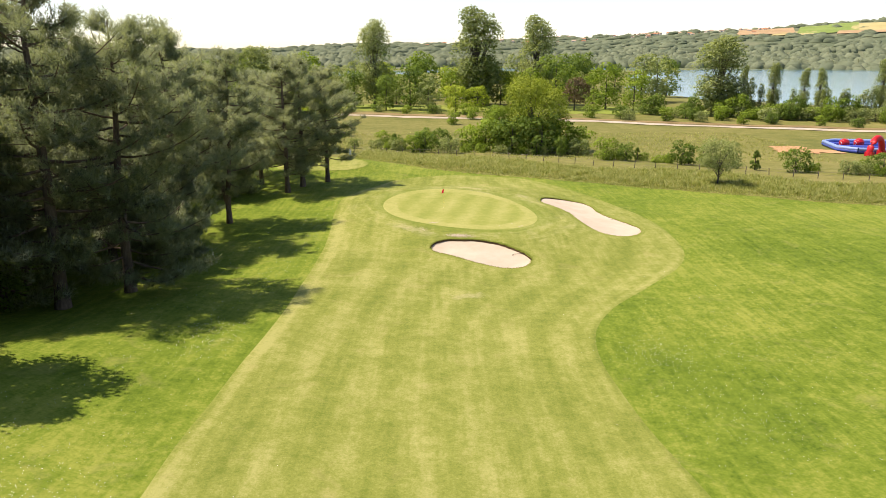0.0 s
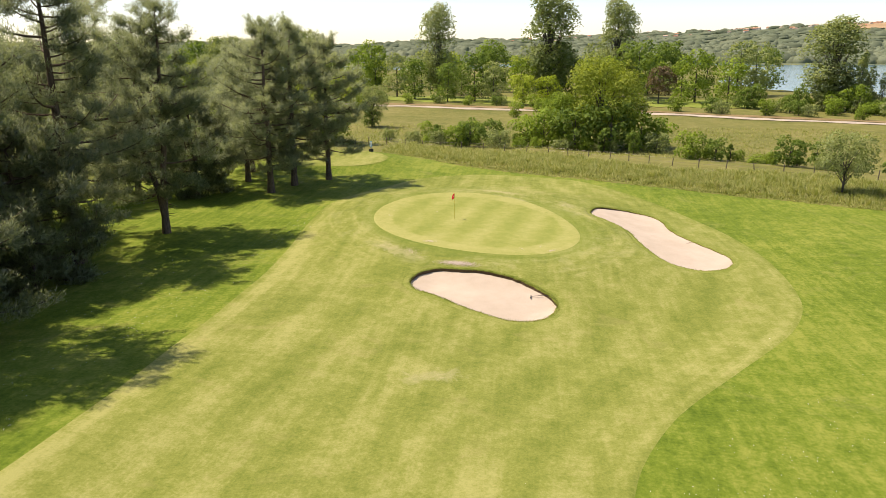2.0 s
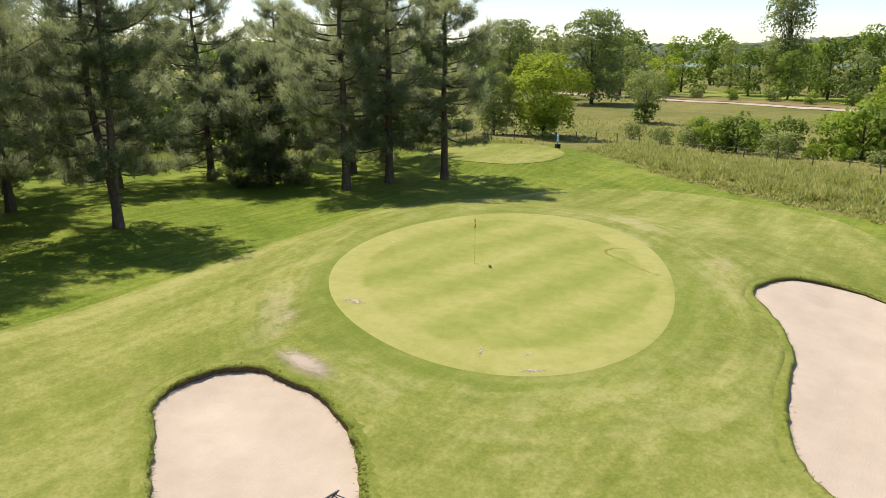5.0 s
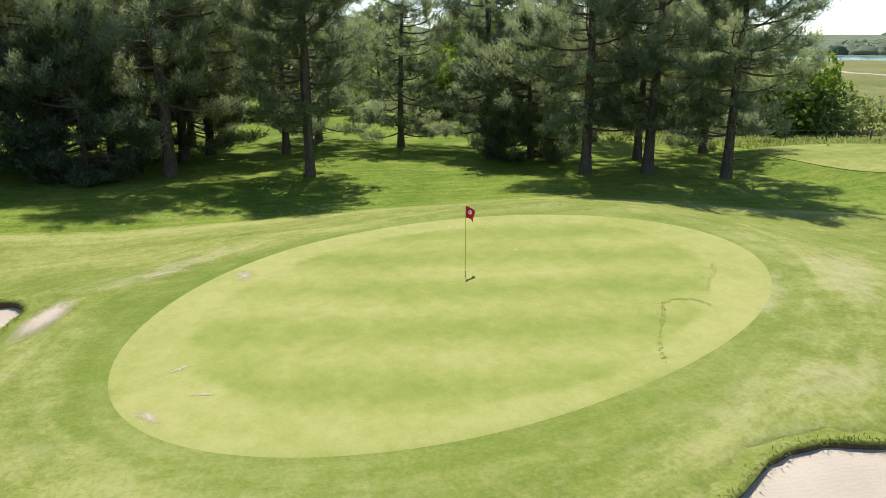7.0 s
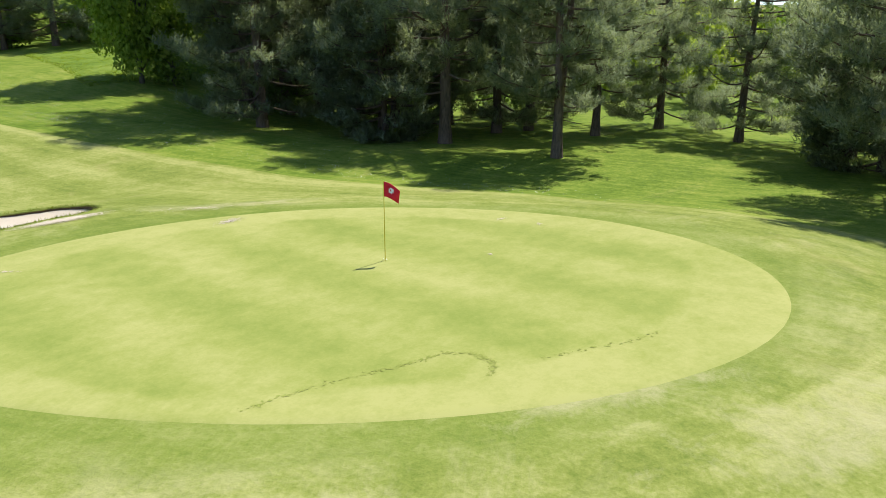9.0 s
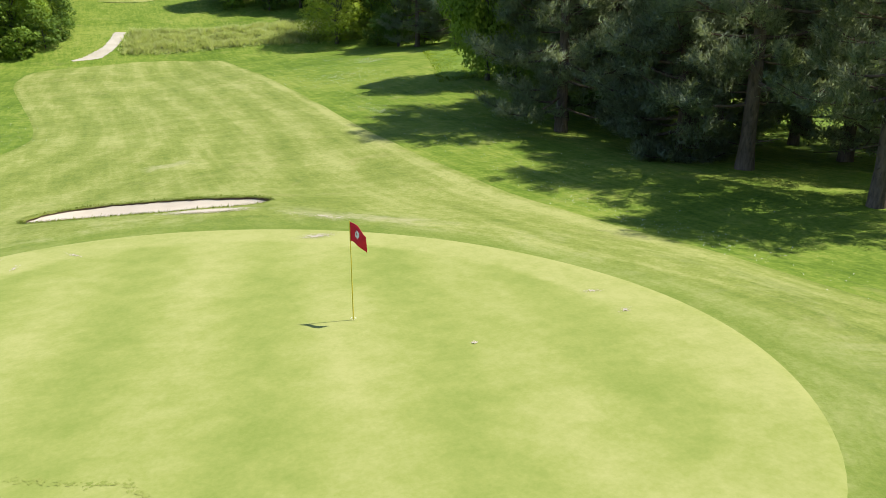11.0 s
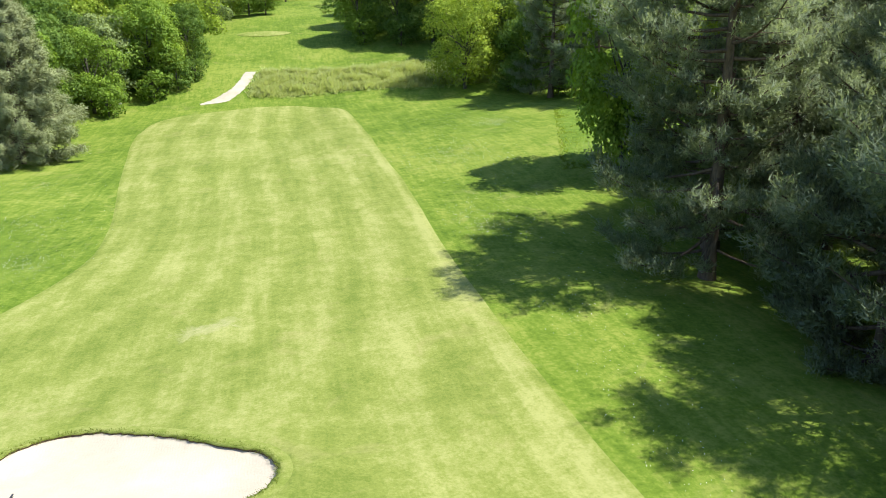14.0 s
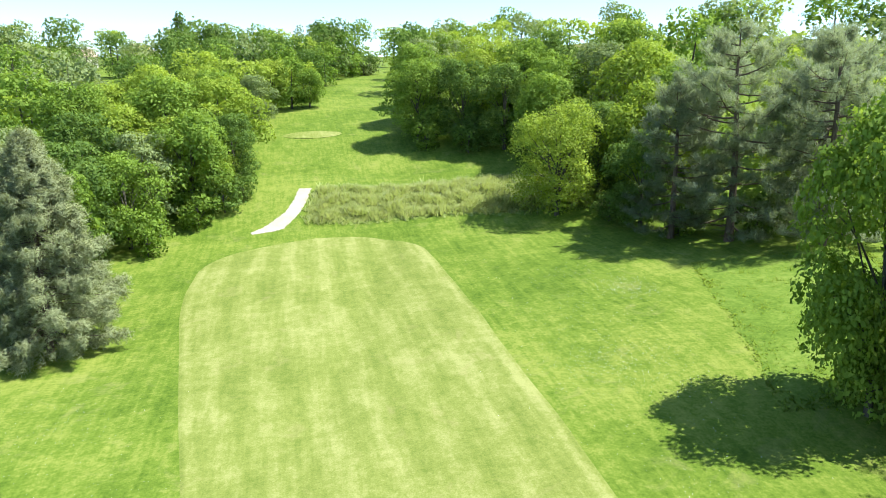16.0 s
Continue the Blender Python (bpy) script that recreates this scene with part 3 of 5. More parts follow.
# ---------------------------------------------------------------- trees
def unit(v):
    return v / (np.linalg.norm(v, axis=-1, keepdims=True) + 1e-9)


def needles(rnd, at, out, length, width, count, mid=None):
    """Brushes of thin needles round each shoot, shaded as soft plumes about the middle of their pad."""
    n = len(at)
    d = unit(out[:, None] * 0.7 + rnd.normal(0, 0.58, (n, count, 3)) + np.array([0, 0, 0.25]))
    l = length * rnd.uniform(0.65, 1.2, (n, count, 1)) * rnd.uniform(0.8, 1.2, (n, 1, 1))
    side = unit(np.cross(d, rnd.normal(0, 1, (n, count, 3)))) * width
    root = at[:, None] + out[:, None] * rnd.uniform(-0.34, 0.26, (n, count, 1)) + rnd.normal(0, 0.09, (n, count, 3))
    puff = out if mid is None else unit(at - mid + np.array([0, 0, 0.10]))
    nor = unit(puff[:, None] * 0.7 + d * 0.5 + np.array([0, 0, 0.5]))
    a, b, c = root - side * 0.5, root + side * 0.5, root + d * l
    turned = (np.cross(b - a, c - a) * nor).sum(-1, keepdims=True) < 0
    V = np.stack([np.where(turned, b, a), np.where(turned, a, b), c], 2).reshape(-1, 3)
    return V, np.arange(len(V)).reshape(-1, 3), np.repeat(nor.reshape(-1, 3), 3, 0)


def leaves(rnd, at, out, size, count=1):
    """Leaf clumps: bent diamonds turned at random, mostly facing outwards and up."""
    at, out = np.repeat(at, count, 0), np.repeat(out, count, 0)
    n = len(at)
    at = at + rnd.normal(0, size * 0.5, (n, 3)) * (count > 1)
    nor = unit(out * 0.55 + rnd.normal(0, 0.6, (n, 3)) + np.array([0, 0, 0.45]))
    nor = np.where((nor * out).sum(1, keepdims=True) < 0, -nor, nor)
    a = unit(np.cross(nor, rnd.normal(0, 1, (n, 3))))
    b = np.cross(nor, a)
    s = size * rnd.uniform(0.55, 1.25, (n, 1))
    V = np.stack([at - a * s * 0.6, at - b * s * 0.42 + nor * s * 0.1, at + a * s * 0.65 - nor * s * 0.08, at + b * s * 0.42 + nor * s * 0.14], 1).reshape(-1, 3)
    soft_nor = unit(out * 0.75 + nor * 0.55 + np.array([0, 0, 0.15]))
    return V, np.arange(len(V)).reshape(-1, 4), np.repeat(soft_nor, 4, 0)


def pine(seed, H=16.0, R=4.7, base=0.2, fork=False, lean=0.0, dense=1.0, mat=None, needle=0.24, droop=0.0):
    """A pine: a bent trunk, uneven limbs with side branches, and plume-like pads of needles at their ends."""
    rnd = np.random.RandomState(seed)
    thing = empty("pine_tree")
    wood, crown = Soup(), Soup()
    stems = []
    for q in range(2 if fork else 1):
        u = np.linspace(0, 1, 11)
        off = (0.35 + 0.9 * q) * (1 if q else -1) * fork
        x = lean * H * u + rnd.normal(0, 0.16, 11).cumsum() * 0.55 * u + off * sstep(0.10, 0.5, u)
        y = rnd.normal(0, 0.16, 11).cumsum() * 0.55 * u + 0.3 * q * u
        hh = H * (1.0 if q == 0 else 0.93)
        pts = np.stack([x, y, -0.35 + (hh + 0.35) * u], 1)
        rad = (0.30 if not fork else 0.24) * (H / 16) * (1 - u) ** 0.75 + 0.025
        rad[0] *= 1.35
        wood.tube(pts, rad, 9)
        stems.append(pts)
    up = np.array([0, 0, 1.0])
    nb = int(41 * dense / len(stems) + 6 * (len(stems) > 1))
    for pts in stems:
        stem_at = lambda q: np.array([np.interp(q, np.linspace(0, 1, 11), pts[:, i]) for i in range(3)])
        # dead snags under the crown
        for k in range(7):
            q = base * rnd.uniform(0.45, 1.25)
            az, L = rnd.uniform(0, 6.28), rnd.uniform(0.5, 1.6)
            wood.tube([stem_at(q), stem_at(q) + L * np.array([math.cos(az), math.sin(az), rnd.uniform(-0.2, 0.3)])], [0.03, 0.01], 4)
        for k in range(nb):
            u = base + (0.985 - base) * ((k + rnd.rand()) / nb) ** 0.92
            v = (u - base) / (1 - base)
            L = R * (0.78 + 0.22 * math.sin(math.pi / 2 * min(1, v / 0.34))) * max(0.10, 1 - max(0, (v - 0.34) / 0.68) ** 2) ** 0.8 * rnd.choice([0.55, 0.8, 0.95, 1.08], p=[0.2, 0.25, 0.35, 0.2])
            az = k * 2.4 + rnd.normal(0, 0.45)
            if len(stems) > 1:
                L *= 0.85
            o = stem_at(u)
            rise = rnd.uniform(-0.22, 0.18) + 0.46 * v - droop * (1 - v)
            s = np.linspace(0, 1, 6)
            flat = np.array([math.cos(az), math.sin(az), 0])
            sidev = np.array([-math.sin(az), math.cos(az), 0])
            B = o + L * (s[:, None] * flat + (s ** 2)[:, None] * sidev * rnd.normal(0, 0.2)) + up * (L * (rise * s - 0.32 * s * (1 - s) + 0.14 * s ** 3))[:, None]
            wood.tube(B, 0.020 + 0.065 * (L / R) * (1 - s), 5)
            # pads of shoots: at the tip and on side branches
            m = 3 + int(5.8 * L / R + rnd.rand())
            for p in range(m):
                f = 1.0 if p == 0 else 0.30 + 0.66 * (p - rnd.rand()) / m
                core = np.array([np.interp(f, s, B[:, i]) for i in range(3)])
                arm = 0.0 if p == 0 else (0.16 + 0.30 * rnd.rand()) * L * (1.25 - f) * (1 if p % 2 else -1)
                mid = core + sidev * arm + flat * abs(arm) * 0.45 + up * (0.10 * abs(arm) + rnd.normal(0, 0.12))
                if p:
                    wood.tube([core, (core + mid) / 2 - up * 0.03, mid], [0.022, 0.016, 0.008], 3)
                r = (0.36 + 0.24 * rnd.rand()) * (0.75 + 0.25 * L / R) * (H / 16) ** 0.3
                n = 10
                d = unit(rnd.normal(0, 1, (n, 3)))
                at = mid + d * np.array([1.15, 1.15, 0.62]) * r * rnd.uniform(0.45, 1.0, (n, 1)) + up * 0.06
                way = unit(flat * 0.55 + d * 0.75 + up * 0.75)
                crown.add(*needles(rnd, at, way, needle, 0.041, 23, mid - up * 0.25))
    child("trunk", wood.mesh("trunk", M_BARK, True), thing)
    child("crown", crown.mesh("crown", mat or M_PINE), thing)
    return thing


def spruce(seed, H=14.0, R=4.7):
    """A dense spruce: limbs of uneven reach, with hanging branchlets."""
    rnd = np.random.RandomState(seed)
    thing = empty("spruce_tree")
    wood, crown = Soup(), Soup()
    u = np.linspace(0, 1, 6)
    wood.tube(np.stack([0 * u, 0 * u, -0.3 + H * u], 1), 0.22 * (1 - u) + 0.02, 8)
    up = np.array([0, 0, 1.0])
    for k in range(190):
        v = ((k + rnd.rand()) / 190) ** 0.9
        z = 0.5 + (H - 0.6) * v
        L = R * min(1.0, 1.12 * (1 - v) ** 0.72) * rnd.uniform(0.62, 1.12) + 0.2
        az = k * 2.399 + rnd.normal(0, 0.2)
        s = np.linspace(0, 1, 5)
        flat, sidev = np.array([math.cos(az), math.sin(az), 0]), np.array([-math.sin(az), math.cos(az), 0])
        B = np.array([0, 0, z]) + L * s[:, None] * flat + up * (L * (rnd.uniform(-0.30, -0.05) * s + 0.20 * s ** 2.5))[:, None]
        wood.tube(B, 0.01 + 0.03 * (1 - s), 3)
        n = int(9 + 20 * L / R)
        f = 0.25 + 0.78 * rnd.rand(n) ** 0.6
        core = np.stack([np.interp(f, s, B[:, i]) for i in range(3)], 1)
        mid = core + sidev * (rnd.normal(0, 0.24, n) * L * (1.15 - f))[:, None]
        # each branchlet hangs in three brushes
        for q, drop in enumerate((0.0, 0.16, 0.34)):
            at = mid + np.array([0, 0, -1.0]) * drop + rnd.normal(0, 0.08, (n, 3))
            crown.add(*needles(rnd, at, unit(flat * 0.8 - up * (0.1 + 0.4 * q) + rnd.normal(0, 0.3, (n, 3))), 0.24, 0.050, 14, core - up * 0.3 - flat * 0.3))
    child("trunk", wood.mesh("trunk", M_BARK, True), thing)
    child("crown", crown.mesh("crown", M_SPRUCE), thing)
    return thing


def broadleaf(seed, name, H, R, mat, count=5200, size=0.30, clear=0.16, lobes=17, slim=1.0, trunk=0.20, limbs=True, cone=0.0):
    """A leafy tree or shrub: trunk, limbs and a crown of uneven lobes of leaves."""
    rnd = np.random.RandomState(seed)
    thing = empty(name)
    wood, crown = Soup(), Soup()
    top = H * 0.82
    u = np.linspace(0, 1, 7)
    stem = np.stack([rnd.normal(0, 0.09, 7).cumsum() * u * R * 0.3, rnd.normal(0, 0.09, 7).cumsum() * u * R * 0.3, -0.25 + top * u], 1)
    wood.tube(stem, trunk * (H / 10) * (1 - u) ** 0.8 + 0.02, 7)
    mid, half = H * (clear + 1) / 2, H * (1 - clear) / 2
    low = 0.10 * H * (clear < 0.1)
    C, S = [], []
    for k in range(lobes):
        z = -0.85 + 1.75 * (k + 0.5 * rnd.rand()) / lobes
        ring = math.sqrt(max(0.03, 1 - z * z)) * rnd.uniform(0.40, 0.92) * (1 - cone * (z + 0.85) / 1.75)
        az = k * 2.4 + rnd.normal(0, 0.3)
        C.append((R * ring * math.cos(az), R * ring * math.sin(az), mid - low * (z < 0) + half * z * 0.80))
        S.append(R * rnd.uniform(0.20, 0.46) * (1 - 0.6 * cone * (z + 0.85) / 1.75))
    C, S = np.array(C), np.array(S)
    pick = rnd.choice(lobes, count, p=S ** 2 / (S ** 2).sum())
    d = unit(rnd.normal(0, 1, (count, 3)))
    d[:, 2] = np.where(d[:, 2] < -0.45, -d[:, 2], d[:, 2])
    rad = S[pick] * (0.55 + 0.50 * rnd.rand(count) ** 0.6 + 0.14 * np.abs(rnd.normal(0, 1, count)))
    at = C[pick] + d * rad[:, None] * np.array([1, 1, slim * 0.85])
    at[:, 2] = np.maximum(at[:, 2], H * clear * 0.35 + 0.1 * rnd.rand(count))
    crown.add(*leaves(rnd, at, d, size))
    if limbs:
        for c in C[:: 2]:
            h0 = rnd.uniform(0.18, 0.6) * min(top, c[2] + 0.2)
            o = np.array([np.interp(h0, stem[:, 2], stem[:, i]) for i in range(3)])
            s = np.linspace(0, 1, 5)[:, None]
            wood.tube(o + (c - o) * s + np.array([0, 0, 1]) * (0.12 * R * np.sin(np.pi * s)), (0.25 * trunk * (H / 10) + 0.015) * (1 - s[:, 0]) + 0.012, 4)
    child("trunk", wood.mesh("trunk", M_BARK_GREY, True), thing)
    child("crown", crown.mesh("crown", mat), thing)
    return thing


def place(x, y, turn, s, sz=None, z=None):
    sz = s if sz is None else sz
    return pose(x, y, ground_z(x, y) - 0.02 if z is None else z, 0, 0, turn) @ Matrix.Diagonal((s, s, sz, 1))


class Grove:
    """One built tree of a kind, set out again and again."""

    def __init__(self, made, label, category, group=""):
        self.ob, self.used = tagged(made, label, category, group), False

    def set(self, x, y, turn=0.0, s=1.0, sz=None, label=""):
        m = place(x, y, turn, s, sz)
        if self.used:
            ob = copy_thing(self.ob, m @ Matrix.Diagonal((*(1 / k for k in self.ob.scale), 1)))
        else:
            ob, self.used = self.ob, True
            ob.matrix_basis = m
        return tagged(ob, label)


PINES = [Grove(pine(11, R=5.0, base=0.17, dense=1.32), "tall dark-green pine with a bare lower trunk on grass", "pine tree", "pines beside the fairway"),
         Grove(pine(12, R=4.6, base=0.20, lean=0.02, dense=1.12), "slender dark-green pine with open branches on grass", "pine tree", "pines beside the fairway"),
         Grove(pine(13, R=5.2, base=0.08, dense=1.4, droop=0.18), "broad dense pine with low sweeping branches on grass", "pine tree", "pines beside the fairway"),
         Grove(pine(14, R=4.9, base=0.20, fork=True, lean=-0.02, dense=1.3), "pine with a forked leaning trunk on grass", "pine tree", "pines beside the fairway"),
         Grove(pine(15, H=7.0, R=3.3, base=0.05, dense=0.85, droop=0.1), "low bushy pine with branches down to the grass", "pine tree", "pines beside the fairway")]
# which pine, x, y, height
for kind, x, y, H in ((2, -24.3, 37.3, 19.8), (1, -27.2, 33.0, 23), (4, -25.6, 47.4, 10), (0, -25.7, 52.2, 20), (3, -23.7, 60.8, 17.8), (2, -33.6, 52.0, 18),
                      (1, -35.8, 53.6, 17), (0, -34.6, 59.3, 15), (2, -37.0, 68.5, 14), (2, -34.2, 75.2, 16), (4, -28.6, 76.8, 10), (0, -21.1, 78.0, 17),
                      (1, -36.8, 85.3, 15), (1, -19.8, 81.6, 17), (2, -28.0, 90.4, 15), (0, -17.0, 85.3, 15.5), (0, -31.6, 44.2, 19), (1, -29.0, 44.9, 18),
                      (2, -41.0, 51.6, 16), (0, -35.6, 29.0, 19), (0, -33.5, 39.5, 13), (0, -38.5, 31.0, 19), (2, -41.0, 26.0, 19), (1, -37.0, 38.0, 18),
                      (1, -40.0, 44.0, 18), (2, -41.5, 62.0, 16), (2, -40.5, -13.5, 21), (2, -47.0, -8.0, 20), (2, -36.5, -18.0, 17), (0, -52.0, -15.0, 20),
                      (0, -26.0, 84.0, 15), (2, -31.8, 33.0, 22), (1, -34.5, 34.0, 15), (2, -37.5, 24.0, 18), (0, -36.0, 46.5, 15)):
    PINES[kind].set(x, y, (x * 37 + y * 53) % 360, H / (7.0 if kind == 4 else 16.0))
spr = Grove(spruce(21), "dense grey-green spruce with branches to the ground", "spruce tree")
spr.set(22.6, -8.2, 20, 1.25)
spr.set(27.5, -14.5, 140, 1.15)

OAKS = [Grove(broadleaf(31, "broadleaf_tree", 12, 4.6, M_LEAF, 11000, 0.28, 0.04, 34), "leafy green tree in full summer leaf", "tree", "woodland trees"),
        Grove(broadleaf(32, "broadleaf_tree", 13, 4.4, M_LEAF_DARK, 11000, 0.28, 0.04, 34), "dark-green leafy tree in full summer leaf", "tree", "woodland trees"),
        Grove(broadleaf(33, "broadleaf_tree", 11, 4.4, M_LEAF_LIME, 11000, 0.28, 0.04, 34), "bright yellow-green leafy tree in full leaf", "tree", "woodland trees"),
        Grove(broadleaf(34, "broadleaf_tree", 13, 4.2, M_LEAF_GREY, 11000, 0.28, 0.04, 34), "grey-green leafy tree in full summer leaf", "tree", "woodland trees")]
ROUND = Grove(broadleaf(35, "round_tree", 12.0, 4.7, M_LEAF_LIME, 14000, 0.22, 0.03, 44), "rounded yellow-green tree with leaves nearly to the ground", "tree")
ROUND.set(-28.8, -32.0, 40, 1.2, 1.18)
# woods either side of the upper fairway: which, x, y, height
for kind, x, y, H in ((0, -44.0, 17.0, 15), (0, -49.0, 7.0, 15), (0, -17.5, -66.0, 14), (1, -24.0, -62.0, 14), (1, -29.5, -57.0, 14), (0, -36.0, -52.0, 15),
                      (3, -42.0, -50.0, 17), (1, -36.0, -36.0, 12), (1, -36.0, -24.0, 12), (0, -46.0, -32.0, 17), (2, -45.0, -42.0, 17),
                      (0, -20.0, -78.0, 15), (2, -30.0, -72.0, 15), (1, -40.0, -66.0, 16), (0, -50.0, -58.0, 17), (3, -23.0, -92.0, 14),
                      (1, 11.0, -52.5, 11), (0, 16.0, -46.8, 14), (2, 13.5, -48.5, 8), (3, 21.5, -43.5, 13), (0, 22.0, -36.5, 12), (1, 26.5, -32.0, 14), (0, 28.0, -24.0, 14), (1, 33.0, -16.0, 13),
                      (2, 13.0, -62.0, 14), (0, 20.0, -57.0, 16), (1, 28.0, -46.0, 15), (3, 35.0, -38.0, 15), (2, 36.0, -28.0, 14), (0, 15.0, -74.0, 13), (2, 24.0, -70.0, 15), (0, 33.0, -60.0, 15),
                      (3, 9.0, -84.0, 10), (2, 18.0, -84.0, 12), (0, 25.0, -79.0, 13), (2, 29.0, -68.0, 13), (0, 39.0, -50.0, 14), (1, 19.0, -66.0, 13), (2, 24.5, -52.0, 13), (0, 31.0, -33.0, 13), (1, 13.0, -56.0, 10), (2, 18.0, -51.5, 11), (0, -33.0, -46.0, 14), (2, -41.0, -31.0, 15), (1, -22.0, -70.0, 13), (0, -34.0, -62.0, 16), (0, -1.0, -97.0, 8), (2, 6.0, -98.0, 10)):
    OAKS[kind].set(x, y, (x * 41 + y * 29) % 360, H / (12, 13, 11, 13)[kind])
EDGE = Grove(broadleaf(36, "broadleaf_tree", 12, 4.5, M_LEAF, 27000, 0.245, 0.02, 44), "tall leafy green tree at the end of the pines", "tree", "woodland trees")
EDGE.set(-28.4, 18.6, 70, 0.97, 1.55)
OAKS[2].set(-37.5, 20.5, 200, 0.95, 1.25)

# further woods, built coarser
FAR = [Grove(broadleaf(41, "woodland_tree", 13, 5.0, M_LEAF, 1650, 0.54, 0.03, 26, limbs=False), "green leafy tree in the distant woods", "tree", "distant trees"),
       Grove(broadleaf(42, "woodland_tree", 13, 4.8, M_LEAF_DARK, 1650, 0.54, 0.03, 26, limbs=False), "dark-green leafy tree in the distant woods", "tree", "distant trees"),
       Grove(broadleaf(43, "woodland_tree", 12, 4.8, M_LEAF_LIME, 1650, 0.54, 0.03, 26, limbs=False), "light-green leafy tree in the distant woods", "tree", "distant trees"),
       Grove(broadleaf(44, "woodland_tree", 14, 4.6, M_LEAF_GREY, 1650, 0.54, 0.03, 26, limbs=False), "grey-green leafy tree in the distant woods", "tree", "distant trees")]
rnd = np.random.RandomState(7)


def wood_lot(n, xs, ys, gap, keep, sizes, kinds=(0, 1, 2, 3)):
    got = []
    for _ in range(n * 12):
        x, y = rnd.uniform(*xs), rnd.uniform(*ys)
        if len(got) < n and keep(x, y) and all((x - a) ** 2 + (y - b) ** 2 > gap * gap for a, b in got):
            got.append((x, y))
            k = kinds[rnd.randint(len(kinds))]
            FAR[k].set(x, y, rnd.uniform(0, 360), rnd.uniform(*sizes))
    return got


wood_lot(64, (-110, 130), (-215, -70), 8.0, lambda x, y: not (-20 < x - (y + 75) * 0.2 < 8 and y > -138) and not (-52 < x < 36 and y > -92), (0.9, 1.35))
wood_lot(22, (-120, -54), (-70, 30), 10.0, lambda x, y: True, (1.1, 1.5))
wood_lot(22, (38, 110), (-70, -12), 8.0, lambda x, y: True, (1.0, 1.3))
wood_lot(28, (34, 200), (-300, -150), 9.0, lambda x, y: x > -y * 0.25, (1.0, 1.5))
wood_lot(16, (-16, 34), (-205, -168), 5.0, lambda x, y: True, (0.9, 1.3))
wood_lot(13, (6, 42), (-170, -108), 6.0, lambda x, y: True, (0.75, 1.15), (0, 1, 2, 1))
wood_lot(10, (-48, -21), (-165, -108), 6.0, lambda x, y: True, (0.8, 1.2))
for k, x, y, s in ((0, 2.5, -97, 0.8), (2, 0.0, -106, 0.75), (1, -2.8, -118, 0.8), (0, -6.0, -132, 0.85), (3, -9.0, -150, 0.9), (0, 4.0, -110, 0.95), (1, 1.0, -128, 1.0), (2, -3.0, -146, 1.0), (0, -16.0, -166, 0.9)):
    FAR[k].set(x, y, x * 91 % 360, s)
# the wood behind the pines and the fence
wood_lot(34, (-110, -44), (20, 125), 7.0, lambda x, y: x < -54 + (y - 72) * 0.45 and not (y > 108 and x > -52), (0.7, 1.15))
M_WHITE = plain("white_paint", (0.78, 0.78, 0.76), 0.45)
POPLAR = Grove(broadleaf(51, "poplar_tree", 26, 4.9, M_LEAF_GREY, 11000, 0.42, 0.02, 110, 1.6, cone=0.15), "tall slender poplar beyond the meadow", "poplar tree", "trees by the lake")
for x, y, H, w in ((-27, 262, 34, 1.0), (11.5, 264, 39, 1.25), (35, 270, 36, 1.0), (88, 220, 27, 1.55), (107, 224, 18, 0.7), (120, 230, 16, 0.6), (127, 233, 16, 0.6), (98, 226, 17, 0.5), (150, 236, 19, 0.8)):
    POPLAR.set(x, y, x * 31 % 360, H / 26 * w, H / 26)
# park trees between meadow and lake: which, x, y, size
for k, x, y, s in ((1, -20, 226, 1.0), (1, -12, 230, 1.25), (3, -6, 226, 1.0), (2, 3, 216, 0.85), (2, 10, 222, 0.8), (1, 14, 255, 1.5), (1, 38, 240, 1.55), (0, 54, 232, 1.3), (0, 62, 226, 1.1), (3, 74, 262, 1.5), (3, 82, 270, 1.5),
                  (2, 24, 250, 1.2), (0, 46, 270, 1.3), (3, -40, 250, 1.2), (1, -32, 238, 1.1), (0, -52, 245, 1.3), (3, 30, 300, 1.5), (0, -10, 300, 1.6), (1, 60, 310, 1.6), (2, -30, 310, 1.4), (0, -60, 300, 1.6), (1, -85, 290, 1.6),
                  (0, -75, 250, 1.5), (3, -95, 240, 1.6), (1, -115, 260, 1.6), (0, -130, 230, 1.6), (2, 2, 290, 1.3), (1, 95, 300, 1.4), (3, -70, 200, 1.3), (0, -88, 190, 1.3), (3, -58, 215, 1.4), (2, -49, 222, 1.0)):
    FAR[k].set(x * 1.06, y * 1.06, x * 17 % 360, s)
for _ in range(50):
    x, y = rnd.uniform(-150, 85), rnd.uniform(236, 345)
    if strip_sd(x, y, ((-60, 262), (-10, 250), (80, 236)), (6, 8, 8)) > 0:
        FAR[(0, 1, 3, 3, 2, 1)[rnd.randint(6)]].set(x, y, rnd.uniform(0, 360), rnd.uniform(0.8, 1.45))
# dark conifers among the park trees
FIR = Grove(broadleaf(68, "fir_tree", 14, 3.6, M_LEAF_DARK, 1500, 0.5, 0.0, 30, cone=0.85), "dark-green conifer among the park trees", "fir tree")
for x, y, s in ((-12.4, 276, 1.35), (9.6, 276, 1.3), (26, 282, 1.0)):
    FIR.set(x, y, x * 9 % 360, s)
RUST = Grove(broadleaf(45, "flowering_tree", 12, 4.6, M_LEAF_RUST, 1500, 0.6, 0.1, 14, limbs=False), "brownish-pink tree in the park", "tree")
RUST.set(45, 240, 10, 1.0)
